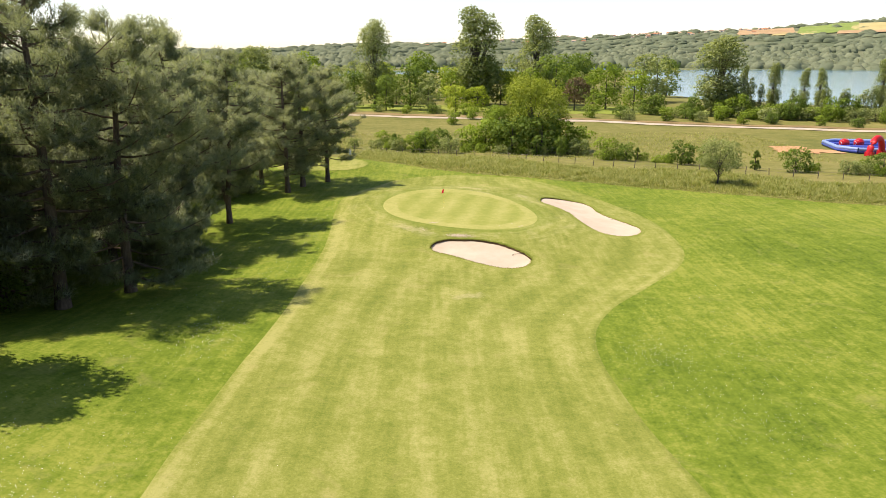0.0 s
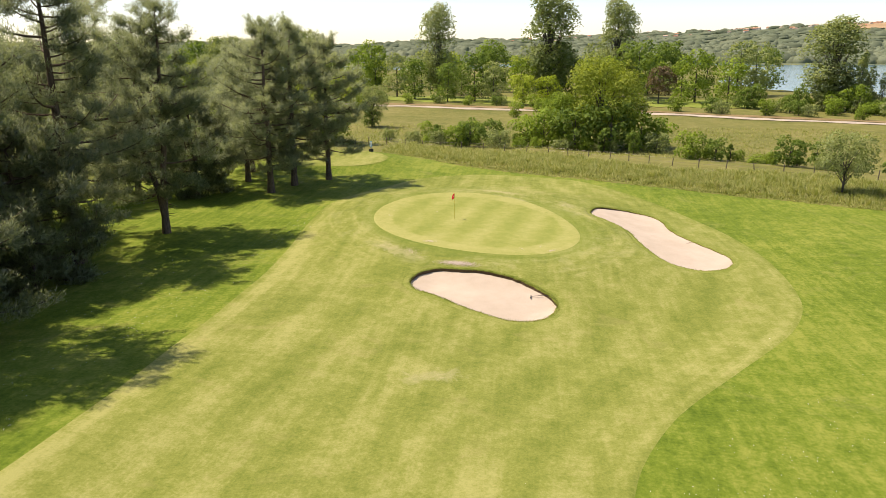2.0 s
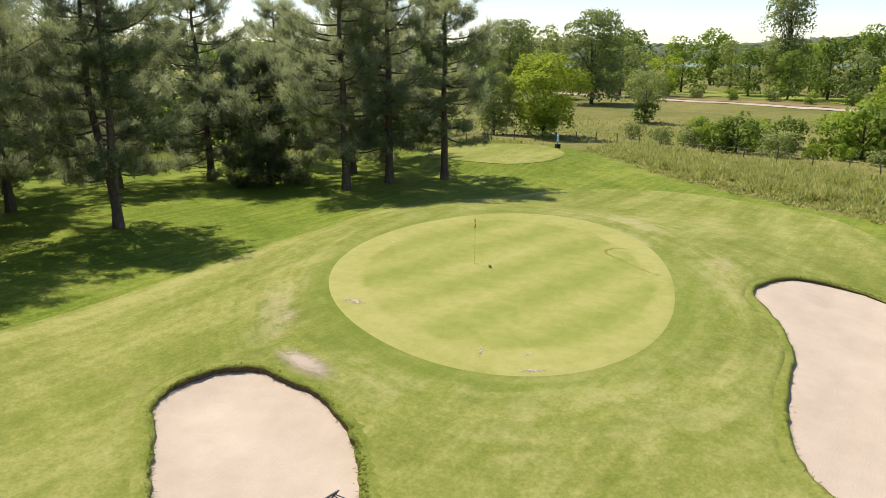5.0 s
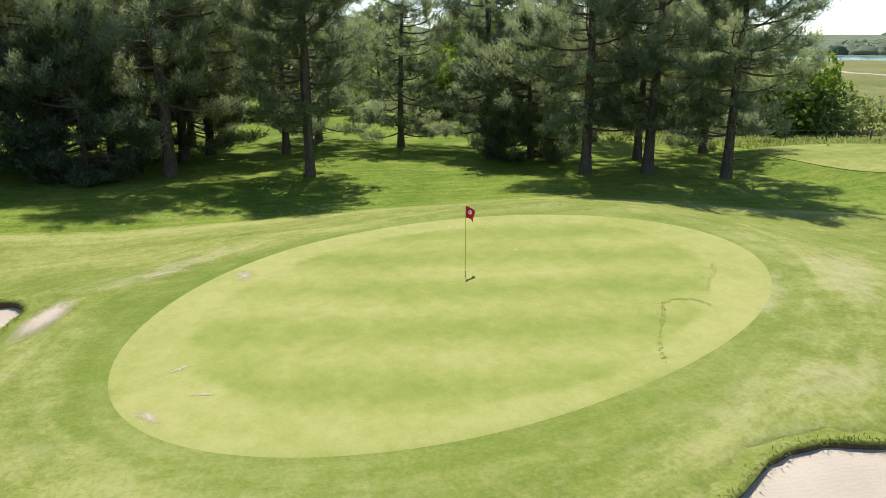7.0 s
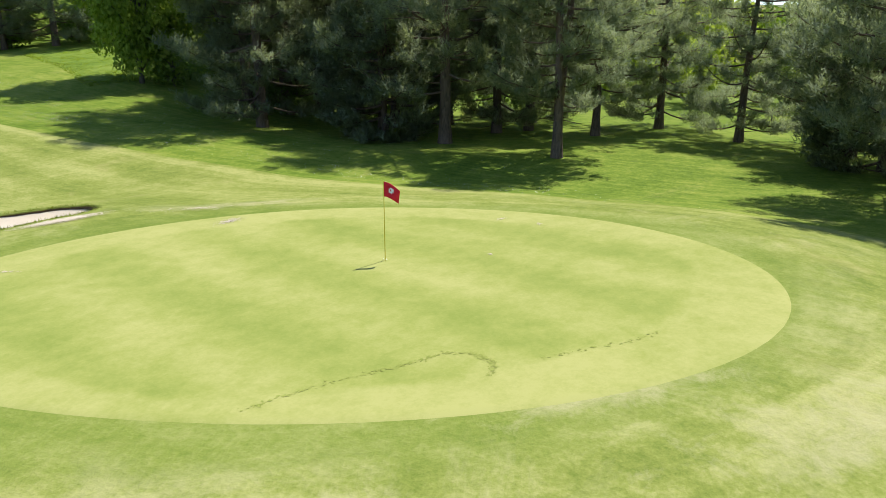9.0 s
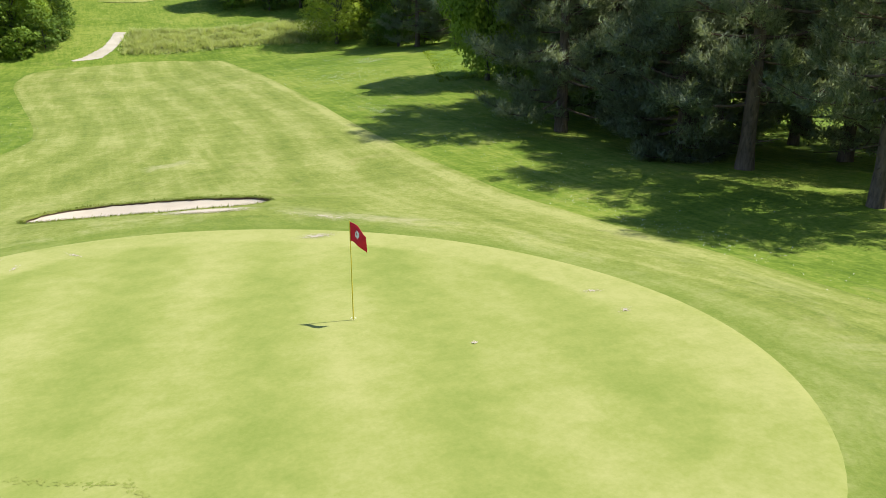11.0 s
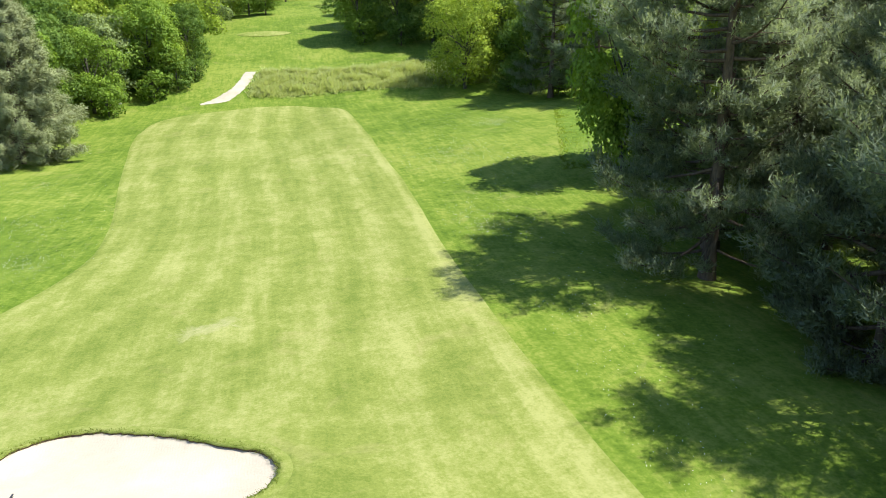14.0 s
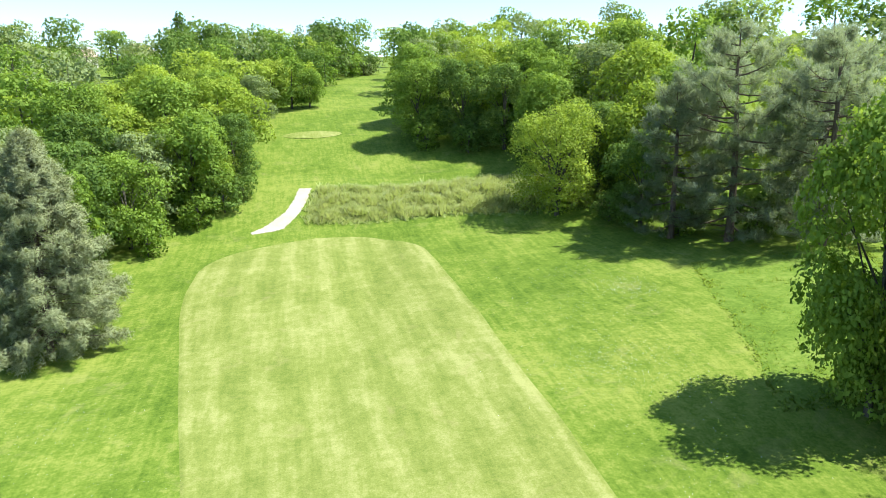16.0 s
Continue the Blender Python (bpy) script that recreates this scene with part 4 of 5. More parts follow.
# hedgerow and shrubs along the meadow
BUSH = [Grove(broadleaf(61, "shrub", 3.2, 2.0, M_LEAF, 1150, 0.26, 0.0, 18, trunk=0.2), "green shrub in the meadow grass", "shrub", "hedgerow shrubs"),
        Grove(broadleaf(62, "shrub", 3.4, 1.9, M_LEAF_DARK, 1150, 0.26, 0.0, 18, trunk=0.2), "dark-green shrub in the meadow grass", "shrub", "hedgerow shrubs"),
        Grove(broadleaf(63, "shrub", 2.6, 2.0, M_LEAF_GREY, 1100, 0.24, 0.0, 18, trunk=0.2), "grey-green bramble in the meadow grass", "shrub", "hedgerow shrubs")]
M_LEAF_WARM = leafy("warm_green_leaves", (0.150, 0.205, 0.030), (0.295, 0.370, 0.062), (0.445, 0.510, 0.115), 0.1, 0.46, 0.5)
HEDGE_TREE = Grove(broadleaf(38, "broadleaf_tree", 16, 7.4, M_LEAF_WARM, 15000, 0.36, 0.04, 70, trunk=0.22), "broad warm-green tree rising from the hedgerow", "tree")
HEDGE_TREE.set(17.8, 134.5, 200, 0.9, 0.97)
OAKS[0].set(11.0, 136.0, 80, 0.8)
SMALL = Grove(broadleaf(37, "small_tree", 6.4, 2.9, M_LEAF_GREY, 6000, 0.17, 0.20, 34, trunk=0.16), "small round grey-green tree at the edge of the rough", "tree")
SMALL.set(37.6, 84.2, 30, 1.0)
OAKS[2].set(-28.0, 122.5, 300, 1.22, 0.98, "spreading yellow-green tree beside the fence")
OAKS[3].set(-33.5, 119.0, 10, 0.66)
OAKS[3].set(-56.0, 198.0, 60, 1.85, 1.75)
OAKS[3].set(-74.0, 190.0, 150, 1.5, 1.6)
SMALL.set(-28.6, 160.6, 90, 1.25, 1.4, "ivy-clad tree standing alone in the meadow")
for k, x, y, s in ((0, 8, 131, 1.9), (1, 13, 129, 2.1), (1, 19, 129, 2.3), (0, 24, 131, 1.9), (0, 27, 133, 1.5), (0, 5, 134, 1.5), (2, 26, 127, 1.2), (0, 29, 116, 1.2), (1, 32.5, 115, 0.95), (1, 41, 110, 1.2), (2, 45, 107, 0.8),
                  (1, 56.6, 101, 1.2), (2, 64, 99, 0.8), (1, 69, 98, 1.1), (0, 78, 95, 1.0), (0, -5, 138, 1.1), (1, -1.5, 140, 1.2), (0, -14, 144, 0.9), (2, -1, 131, 0.9), (0, -6.5, 124, 1.0), (1, -4.4, 126, 1.35), (2, 0.6, 124, 1.1),
                  (2, -14, 128, 0.8), (2, -19, 131, 0.8), (2, -10, 127, 0.9), (1, -28.6, 160.4, 1.1), (0, 8, 205, 1.1), (1, 21, 186, 1.8), (0, 14, 187, 1.4), (2, 26, 188, 1.2), (0, 2, 190, 1.1), (1, 74, 209, 1.4), (0, 83, 203, 1.3), (2, 95, 200, 1.5), (1, 103, 202, 1.4),
                  (0, 113, 198, 1.5), (2, 119, 196, 1.6), (0, 127, 192, 1.5), (1, 136, 190, 1.5), (1, 12.0, -45.5, 1.2), (0, 15.0, -42.5, 1.3), (1, 9.8, -48.5, 1.0), (0, 19.5, -33.0, 1.2), (1, -34, -28, 1.1), (0, -38, -19, 1.3), (1, -44, -14, 1.3),
                  (1, -30.0, 21.0, 1.2), (0, -34, -42, 1.4), (1, -24, -58, 1.4), (0, -18, -62, 1.3), (1, -31, 33, 0.8), (0, -36, 41, 1.2), (1, -40, 33, 1.3), (0, -42, 40, 1.4), (1, -45, 47, 1.4)):
    BUSH[k].set(x, y, (x * 57 + y) % 360, s)
CONE = Grove(broadleaf(64, "shrub", 4.2, 1.5, M_LEAF_DARK, 1300, 0.24, 0.0, 16, trunk=0.2, cone=0.75), "pointed green sapling in the hedgerow", "shrub", "hedgerow shrubs")
BRAMBLE = [Grove(broadleaf(65, "shrub", 1.7, 1.9, M_LEAF, 900, 0.22, 0.0, 16, trunk=0.1, limbs=False), "low green bramble thicket in the hedgerow", "shrub", "hedgerow shrubs"),
           Grove(broadleaf(66, "shrub", 1.5, 2.2, M_LEAF_GREY, 900, 0.22, 0.0, 16, trunk=0.1, limbs=False), "low grey-green thicket in the hedgerow", "shrub", "hedgerow shrubs")]
hedge = np.random.RandomState(31)
for _ in range(44):
    u = hedge.rand()
    x, y = np.interp(u, [0, 0.35, 1], [-14, 24, 84]) + hedge.normal(0, 1.0), np.interp(u, [0, 0.18, 0.35, 0.6, 1], [132, 128, 124, 109, 91]) + hedge.normal(0, 2.0)
    k = hedge.randint(8)
    if k < 5:
        BRAMBLE[k % 2].set(x, y, hedge.uniform(0, 360), hedge.uniform(0.4, 1.0), hedge.uniform(0.5, 1.2))
    elif k < 7:
        CONE.set(x, y, hedge.uniform(0, 360), hedge.uniform(0.5, 1.0), hedge.uniform(0.5, 1.1))
    else:
        BUSH[hedge.randint(3)].set(x, y, hedge.uniform(0, 360), hedge.uniform(0.5, 1.0), hedge.uniform(0.6, 1.3))
# overgrown thicket behind the fence
for _ in range(34):
    u = hedge.rand()
    x, y = -58 + 27 * u - hedge.uniform(2.0, 9.0), 70 + 40 * u + hedge.uniform(1.0, 4.0)
    k = hedge.randint(5)
    (BRAMBLE[0] if k == 0 else BRAMBLE[1] if k == 1 else BUSH[k - 2]).set(x, y, hedge.uniform(0, 360), hedge.uniform(1.1, 2.0), hedge.uniform(1.2, 2.4))
# thicket and willows along the near shore
for _ in range(60):
    x = hedge.uniform(62, 190)
    y = np.interp(x, [60, 75, 95, 113, 140, 190], [226, 216, 209, 203, 194, 178]) + hedge.normal(0, 3.0)
    k = hedge.randint(6)
    (CONE if k == 0 else BUSH[k % 3]).set(x, y, hedge.uniform(0, 360), hedge.uniform(0.9, 1.9), hedge.uniform(0.9, 2.2))
WILLOW = Grove(broadleaf(67, "willow_tree", 13, 2.6, M_LEAF_GREY, 2200, 0.36, 0.02, 26, 1.9, trunk=0.12, cone=0.4), "slender wispy grey-green willow by the lake", "willow tree", "trees by the lake")
for _ in range(26):
    x = hedge.uniform(86, 185)
    WILLOW.set(x, np.interp(x, [75, 95, 113, 140, 190], [222, 216, 210, 200, 182]) + hedge.normal(0, 2.0), hedge.uniform(0, 360), hedge.uniform(0.55, 0.95), hedge.uniform(0.6, 1.15))
# undergrowth and dark trees where the mown slope ends
for _ in range(22):
    BUSH[hedge.randint(3)].set(hedge.uniform(-22, 26), hedge.uniform(-172, -156), hedge.uniform(0, 360), hedge.uniform(1.4, 2.4), hedge.uniform(1.2, 2.2))
for x, y, s in ((112, -178, 1.35), (104, -182, 1.3), (30, -188, 1.45), (24, -190, 1.35)):
    FAR[1].set(x, y, x * 7 % 360, s)
for x, y, s in ((135, -170, 1.1), (36, -200, 1.7)):
    FIR.set(x, y, 0, s)
# far bank of the lake, woods at the foot of the hills
def far_crown(soup, rnd, x, y, R, sx, sy, sz):
    """The uneven top of one far tree or copse."""
    th, ph = np.linspace(0, 2 * np.pi, 9)[:-1], np.array([0.05, 0.45, 0.85, 1.25, 1.6])
    P, T = np.meshgrid(ph, th, indexing="ij")
    d = np.stack([np.sin(P) * np.cos(T), np.sin(P) * np.sin(T), np.cos(P)], -1)
    V = np.array([x, y, ground_z(x, y) - 0.5]) + d * R * rnd.uniform(0.74, 1.12, P.shape)[..., None] * np.array([sx, sy, sz])
    i, j = np.meshgrid(np.arange(4), np.arange(8), indexing="ij")
    k = (j + 1) % 8
    soup.add(V.reshape(-1, 3), np.stack([i * 8 + j, (i + 1) * 8 + j, (i + 1) * 8 + k, i * 8 + k], -1).reshape(-1, 4))


far = Soup()
for k in range(4200):
    a, r = radians(rnd.uniform(-48, 40)), 1005 + 760 * rnd.rand() ** 1.2
    far_crown(far, rnd, r * math.sin(a), r * math.cos(a), rnd.uniform(5, 11), rnd.uniform(1.0, 1.5), rnd.uniform(1.0, 1.5), rnd.uniform(0.9, 1.5))
tagged(new("far_woods", far.mesh("far_woods", M_LEAF_HAZED, True)), "belt of dark distant woods beyond the lake, greyed with painted haze", "woods", kind="stuff")

# ---------------------------------------------------------------- water
m, nt, bsdf, co = start_material("lake_water", 0.12, 0.5)
bsdf.inputs["Base Color"].default_value = (0.11, 0.24, 0.29, 1)
bump(nt, bsdf, noise_node(nt, co, 0.6, 3), 0.25, 0.2)
th = np.linspace(0, 2 * np.pi, 64, endpoint=False)
tagged(new("water", mesh("water", [(100 + 900 * math.cos(a), 560 + 460 * math.sin(a), -3.4) for a in th], [list(range(64))], m)), "calm pale blue lake water", "lake", kind="structure")


# ---------------------------------------------------------------- flag on the green
def flagstick(x, y):
    thing = tagged(empty("flagstick", pose(x, y, ground_z(x, y) + 0.07, 0, 0, 125)), "yellow flagstick with a red flag standing in the hole", "golf flag")
    s = Soup()
    s.tube([(0, 0, -0.15), (0, 0, 0.7), (0.004, 0, 1.4), (0, 0, 2.15)], [0.013, 0.012, 0.010, 0.008], 8)
    child("pole", s.mesh("pole", plain("yellow_pole", (0.62, 0.50, 0.05), 0.4), True), thing)
    # cloth hanging in folds from the pole
    V, F, n, k = [], [], 14, 9
    for i in range(n):
        u = i / (n - 1)
        for j in range(k):
            w = j / (k - 1)
            sag = 0.16 * u * u + 0.10 * u
            V.append((0.012 + 0.42 * u * (1 - 0.10 * w), 0.045 * math.sin(5.5 * u + 2.0 * w) * u ** 0.5, 2.13 - 0.40 * w * (1 - 0.10 * u) - sag))
    for i in range(n - 1):
        for j in range(k - 1):
            a = i * k + j
            F.append((a, a + 1, a + k + 1, a + k))
    cloth = child("flag", mesh("flag", V, F, plain("red_cloth", (0.56, 0.012, 0.035), 0.7, 0, 0.2), True), thing, "red cloth flag with a white mark")
    mod = cloth.modifiers.new("thickness", "SOLIDIFY")
    mod.thickness = 0.004
    for side in (-1, 1):
        V2, F2 = [], []
        for i in range(4, 9):
            for j in range(2, 6):
                q = V[i * k + j]
                V2.append((q[0], q[1] + side * 0.006, q[2]))
        for i in range(4):
            for j in range(3):
                if (i, j) not in ((0, 0), (3, 2), (1, 1)):
                    a = i * 4 + j
                    F2.append((a, a + 1, a + 5, a + 4))
        child("flag_mark", mesh("flag_mark", V2, F2, M_WHITE, True), cloth, "white mark printed on the flag")
    s = Soup()
    a = np.linspace(0, 2 * np.pi, 20, endpoint=False)
    for r, z in ((0.054, 0.004), (0.062, 0.004)):
        s.v.append(np.stack([r * np.cos(a), r * np.sin(a), 0 * a + z], 1))
    s.f = [(i, (i + 1) % 20, 20 + (i + 1) % 20, 20 + i) for i in range(20)]
    child("cup_rim", s.mesh("cup_rim", M_WHITE), thing, "white rim of the hole")
    return thing


flagstick(-0.56, 65.2)


# ---------------------------------------------------------------- tracks and bare patches
def ribbon(name, spine, widths, mat, lift, label, category, n=120, rows_across=9):
    d = np.linspace(0, 1, len(spine))
    t = np.linspace(0, 1, n)
    k = np.ones(9) / 9
    x, y, w = (np.convolve(np.pad(np.interp(t, d, v), 4, mode="edge"), k, "valid") for v in (np.array(spine)[:, 0], np.array(spine)[:, 1], widths))
    way = unit(np.stack([np.gradient(x), np.gradient(y)], 1))
    jag = 0.07 * np.sin(t * 190) + 0.05 * np.sin(t * 71 + 1)
    rows = []
    for s in np.linspace(-1, 1, rows_across):
        off = s * w * (1 + jag * (abs(s) > 0.9)) / 2
        rows.append(np.stack([x - way[:, 1] * off, y + way[:, 0] * off], 1))
    ob = sheet(name, rows, mat, lift, label)
    ob["category"] = category
    return ob


ribbon("gravel_path", ((8.6, -39.2), (5.6, -40.6), (3.4, -43.4), (2.2, -46.5), (1.4, -50.2)), (0.5, 2.4, 1.9, 1.8, 1.7), M_TRACK, 0.03, "short pale gravel path climbing the grass bank", "path")
ribbon("meadow_track", ((-420, 330), (-160, 252), (-24, 218), (7, 208), (43, 199), (69, 186), (113, 171), (230, 140)), (4.6,) * 8, M_TRACK, 0.12, "pale gravel track across the meadow", "track", 260)
ribbon("verge", ((-160, 259), (-24, 225), (7, 215), (43, 206), (69, 193), (113, 178), (230, 147)), (6.0,) * 7, turf("dry_verge", (0.16, 0.12, 0.05), (0.24, 0.18, 0.085), (0.32, 0.25, 0.13), 0.1, 2.0), 0.10, "strip of dry brown verge along the track", "verge", 260)
ribbon("park_lawn", ((-60, 262), (-10, 250), (40, 244), (80, 236), (92, 236)), (22, 30, 34, 34, 20), turf("park_grass", (0.14, 0.20, 0.03), (0.21, 0.26, 0.05), (0.27, 0.30, 0.07), 0.03, 1.0), 0.10, "bright mown lawn under the park trees", "lawn", 200)


BANK_GRASS = turf("uncut_bank_grass", (0.110, 0.165, 0.024), (0.190, 0.250, 0.045), (0.310, 0.345, 0.120), 0.5, 3.0, None, 0.0, 1.0, rag=0.85)
line = [(-0.225 * 43.4 - 0.974 * c, -0.974 * 43.4 + 0.225 * c) for c in (-8.5, 0, 9, 18, 27)]
ribbon("uncut_bank", line, (8.6, 9.4, 9.0, 9.4, 8.0), BANK_GRASS, 0.05, "pale uncut grass on the bank beside the gravel path", "grass bank", 140, 31)


def splash(name, x, y, rx, ry, turn, mat, label, category, seed, lift=0.045):
    """A patch with a torn outline."""
    rnd = np.random.RandomState(seed)
    a = np.linspace(0, 2 * np.pi, 49)
    wob = 1 + 0.22 * np.sin(3 * a + seed) + 0.14 * np.sin(7 * a + 2 * seed) + 0.10 * np.interp(a, np.linspace(0, 2 * np.pi, 25), np.r_[rnd.normal(0, 1, 24), 0])
    wob[-1] = wob[0]
    c, s = math.cos(radians(turn)), math.sin(radians(turn))
    rows = []
    for f in np.linspace(0, 1, 7):
        u, v = rx * wob * f * np.cos(a), ry * wob * f * np.sin(a)
        rows.append(np.stack([x + u * c - v * s, y + u * s + v * c], 1))
    ob = sheet(name, rows, mat, lift, label)
    ob["category"] = category
    return ob


def flecks(name, x, y, rx, ry, turn, count, size, label, seed, mat=M_SAND, category="sand"):
    """Loose sand lying on turf in many small torn flecks."""
    rnd = np.random.RandomState(seed)
    a, r = rnd.uniform(0, 2 * np.pi, count), rnd.rand(count) ** 0.8
    u, v = rx * r * np.cos(a), ry * r * np.sin(a)
    c, s = math.cos(radians(turn)), math.sin(radians(turn))
    P = np.stack([x + u * c - v * s, y + u * s + v * c], 1)
    q = size * rnd.uniform(0.4, 1.3, count) * (1.15 - r)
    b = rnd.uniform(0, 6.28, count)
    V = np.stack([np.stack([P[:, 0] + q * m * np.cos(b + k), P[:, 1] + q * m * 0.7 * np.sin(b + k), height(P[:, 0], P[:, 1]) + 0.045 + 0.004 * rnd.rand(count)], 1) for k, m in ((0, 1), (1.2, 0.7), (2.4, 1.1), (3.7, 0.6), (5.0, 0.9))], 1)
    tagged(new(name, mesh(name, V.reshape(-1, 3), np.arange(count * 5).reshape(-1, 5), mat)), label, category, kind="stuff")


flecks("sand_splash", 1.0, 53.0, 1.9, 0.6, -9, 3600, 0.046, "pale sand blown out of the bunker onto the turf", 3)
flecks("sand_splash", -2.6, 55.5, 2.2, 0.8, 130, 420, 0.03, "thin scatter of pale sand beside the green", 4)
for i, (x, y, rx, ry, n) in enumerate(((-1.6, 58.15, 0.8, 0.38, 260), (7.25, 56.8, 0.6, 0.25, 90), (6.5, 57.75, 0.5, 0.1, 36), (5.1, 57.1, 0.7, 0.12, 40), (-6.2, 65.9, 0.35, 0.15, 26), (-6.1, 67.3, 0.3, 0.14, 20), (-2.3, 67.5, 0.14, 0.1, 10))):
    flecks("top_dressing", x, y, rx, ry, i * 40, n * 2, 0.034, "small pale scatter of sand on the green", 11 + i)


def worn_line(spine, w, count, seed):
    """A thin meandering line where the turf is darker, made of many small tufts."""
    rnd = np.random.RandomState(seed)
    d = np.linspace(0, 1, len(spine))
    t = rnd.rand(count)
    P = np.stack([np.interp(t, d, np.array(spine)[:, i]) for i in range(2)], 1) + rnd.normal(0, w, (count, 2))
    q, b = 0.042 * rnd.uniform(0.4, 1.2, count), rnd.uniform(0, 6.28, count)
    z = height(P[:, 0], P[:, 1]) + 0.0385 + 0.003 * rnd.rand(count)
    V = np.stack([np.stack([P[:, 0] + q * m * np.cos(b + k), P[:, 1] + q * m * np.sin(b + k), z], 1) for k, m in ((0, 1), (1.3, 0.6), (2.6, 1.1), (4.2, 0.7))], 1)
    tagged(new("worn_line", mesh("worn_line", V.reshape(-1, 3), np.arange(count * 4).reshape(-1, 4), M_WORN)), "thin dark wavy line worn in the green", "turf mark", kind="stuff")


M_WORN = turf("worn_turf", (0.205, 0.245, 0.050), (0.242, 0.272, 0.062), (0.285, 0.308, 0.082), 0.9, 10.0, rag=0.6)
worn_line(((7.4, 68.0), (6.4, 68.4), (5.2, 69.1), (4.6, 69.5), (4.0, 69.75), (3.75, 70.25), (3.95, 70.75), (4.5, 71.0)), 0.035, 260, 21)
worn_line(((3.4, 71.5), (2.7, 72.0), (2.0, 72.6), (1.2, 73.0)), 0.04, 50, 22)
# the raised tee behind the green
rows = []
for f in np.linspace(0, 1, 16):
    rows.append([(-19.6 + 7.0 * f * math.cos(a) * (1 - 0.12 * math.sin(a)), 97.4 + 6.2 * f * math.sin(a)) for a in np.linspace(0, 2 * math.pi, 61)])
sheet("tee_box", rows, M_FAIR, 0.03, "pale close-mown raised tee behind the pines")
rows = [[(-0.6 + 5.0 * f * math.cos(a), -75.0 + 2.2 * f * math.sin(a)) for a in np.linspace(0, 2 * math.pi, 41)] for f in np.linspace(0, 1, 8)]
sheet("tee_box", rows, M_FAIR, 0.05, "pale mown tee above the grass bank")


for i in range(46):
    x = -150 + 6.5 * i + 3 * math.sin(i * 2.1)
    y = np.interp(x, [-160, -24, 7, 43, 69, 113, 230], [264, 231, 221, 212, 199, 184, 150]) + 3.0 * math.sin(i * 1.7)
    BUSH[i % 3].set(x, y, i * 47 % 360, 0.8 + 0.5 * abs(math.sin(i * 3.3)))


# ---------------------------------------------------------------- tall grass
def tall_grass(name, at, h, label, seed, mat, grown=1.0):
    """Thin bent blades in tufts."""
    rnd = np.random.RandomState(seed)
    n = len(at)
    base = np.concatenate([at, height(at[:, 0], at[:, 1])[:, None] - 0.03], 1)
    V, side_on = [], []
    clump = 0.75 + 0.35 * bumps(at[:, 0], at[:, 1], 1.3, seed) + 0.2 * bumps(at[:, 0], at[:, 1], 0.5, seed)
    for k in range(3):
        a = rnd.uniform(0, 2 * np.pi, n)
        lean = rnd.uniform(0.25, 1.2, n)
        hh = h * grown * rnd.uniform(0.35, 1.1, n) * clump
        side = np.stack([-np.sin(a), np.cos(a), 0 * a], 1) * rnd.uniform(0.04, 0.10, n)[:, None]
        tip = np.stack([np.cos(a) * lean * hh, np.sin(a) * lean * hh, hh], 1)
        q = np.stack([np.cos(a), np.sin(a), 0 * a], 1)
        turned = (np.cross(2 * side, tip + side)[:, 2:] < 0)
        V.append(np.stack([np.where(turned, base + side, base - side), np.where(turned, base - side, base + side), base + tip], 1))
        side_on.append(unit(np.array([0, 0, 1.0]) + 0.8 * q * rnd.normal(0, 1, (n, 1))))
    s = Soup()
    for v, q in zip(V, side_on):
        s.add(v.reshape(-1, 3), np.arange(3 * n).reshape(-1, 3), np.repeat(q, 3, 0))
    return tagged(new(name, s.mesh(name, mat)), label, "tall grass", kind="stuff")


rnd = np.random.RandomState(77)
bx, by = np.array(BANK[0]).T
n = 42000
x = rnd.uniform(-16, 80, n)
depth = rnd.rand(n) ** 1.05 * (19 + 3 * np.sin(x * 0.2))
y = np.interp(x, bx, by) + depth + 0.35 * np.sin(x * 1.3) + 0.25 * np.sin(x * 3.1)
tall_grass("tall_grass", np.stack([x, y], 1), 0.85, "band of tall uncut grass between the rough and the fence", 1, M_TALL, 0.3 + 0.7 * sstep(0.0, 4.5, depth))
n = 26000
s = 39.2 + 10.0 * rnd.beta(1.3, 1.5, n) + rnd.normal(0, 0.4, n)
c = rnd.uniform(-10.5, 27, n) + rnd.normal(0, 0.6, n)
x, y = -0.225 * s - 0.974 * c, -0.974 * s + 0.225 * c
keep = strip_sd(x, y, ((8.2, -39.4), (3.6, -43.2), (1.4, -50.2)), (1.4, 1.3, 1.2)) > 0
tall_grass("tall_grass", np.stack([x, y], 1)[keep], 0.95, "tall uncut grass on the bank beside the gravel path", 2, leafy("bank_grass_blades", (0.270, 0.340, 0.110), (0.410, 0.470, 0.185), (0.560, 0.590, 0.310), 0.1, 0.5))
n = 9000
t = rnd.rand(n)
x, y = -52 + 27 * t + rnd.normal(-1.0, 2.2, n), 70 + 37 * t + rnd.normal(1.5, 1.6, n)
tall_grass("tall_grass", np.stack([x, y], 1), 0.55, "tall grass along the fence behind the pines", 3, M_TALL)
n = 9000
x, y = rnd.uniform(-45, 75, n), 0
y = 118 + rnd.rand(n) * 50
tall_grass("meadow_tufts", np.stack([x, y], 1), 0.5, "scattered tufts in the dry meadow", 4, M_TALL)


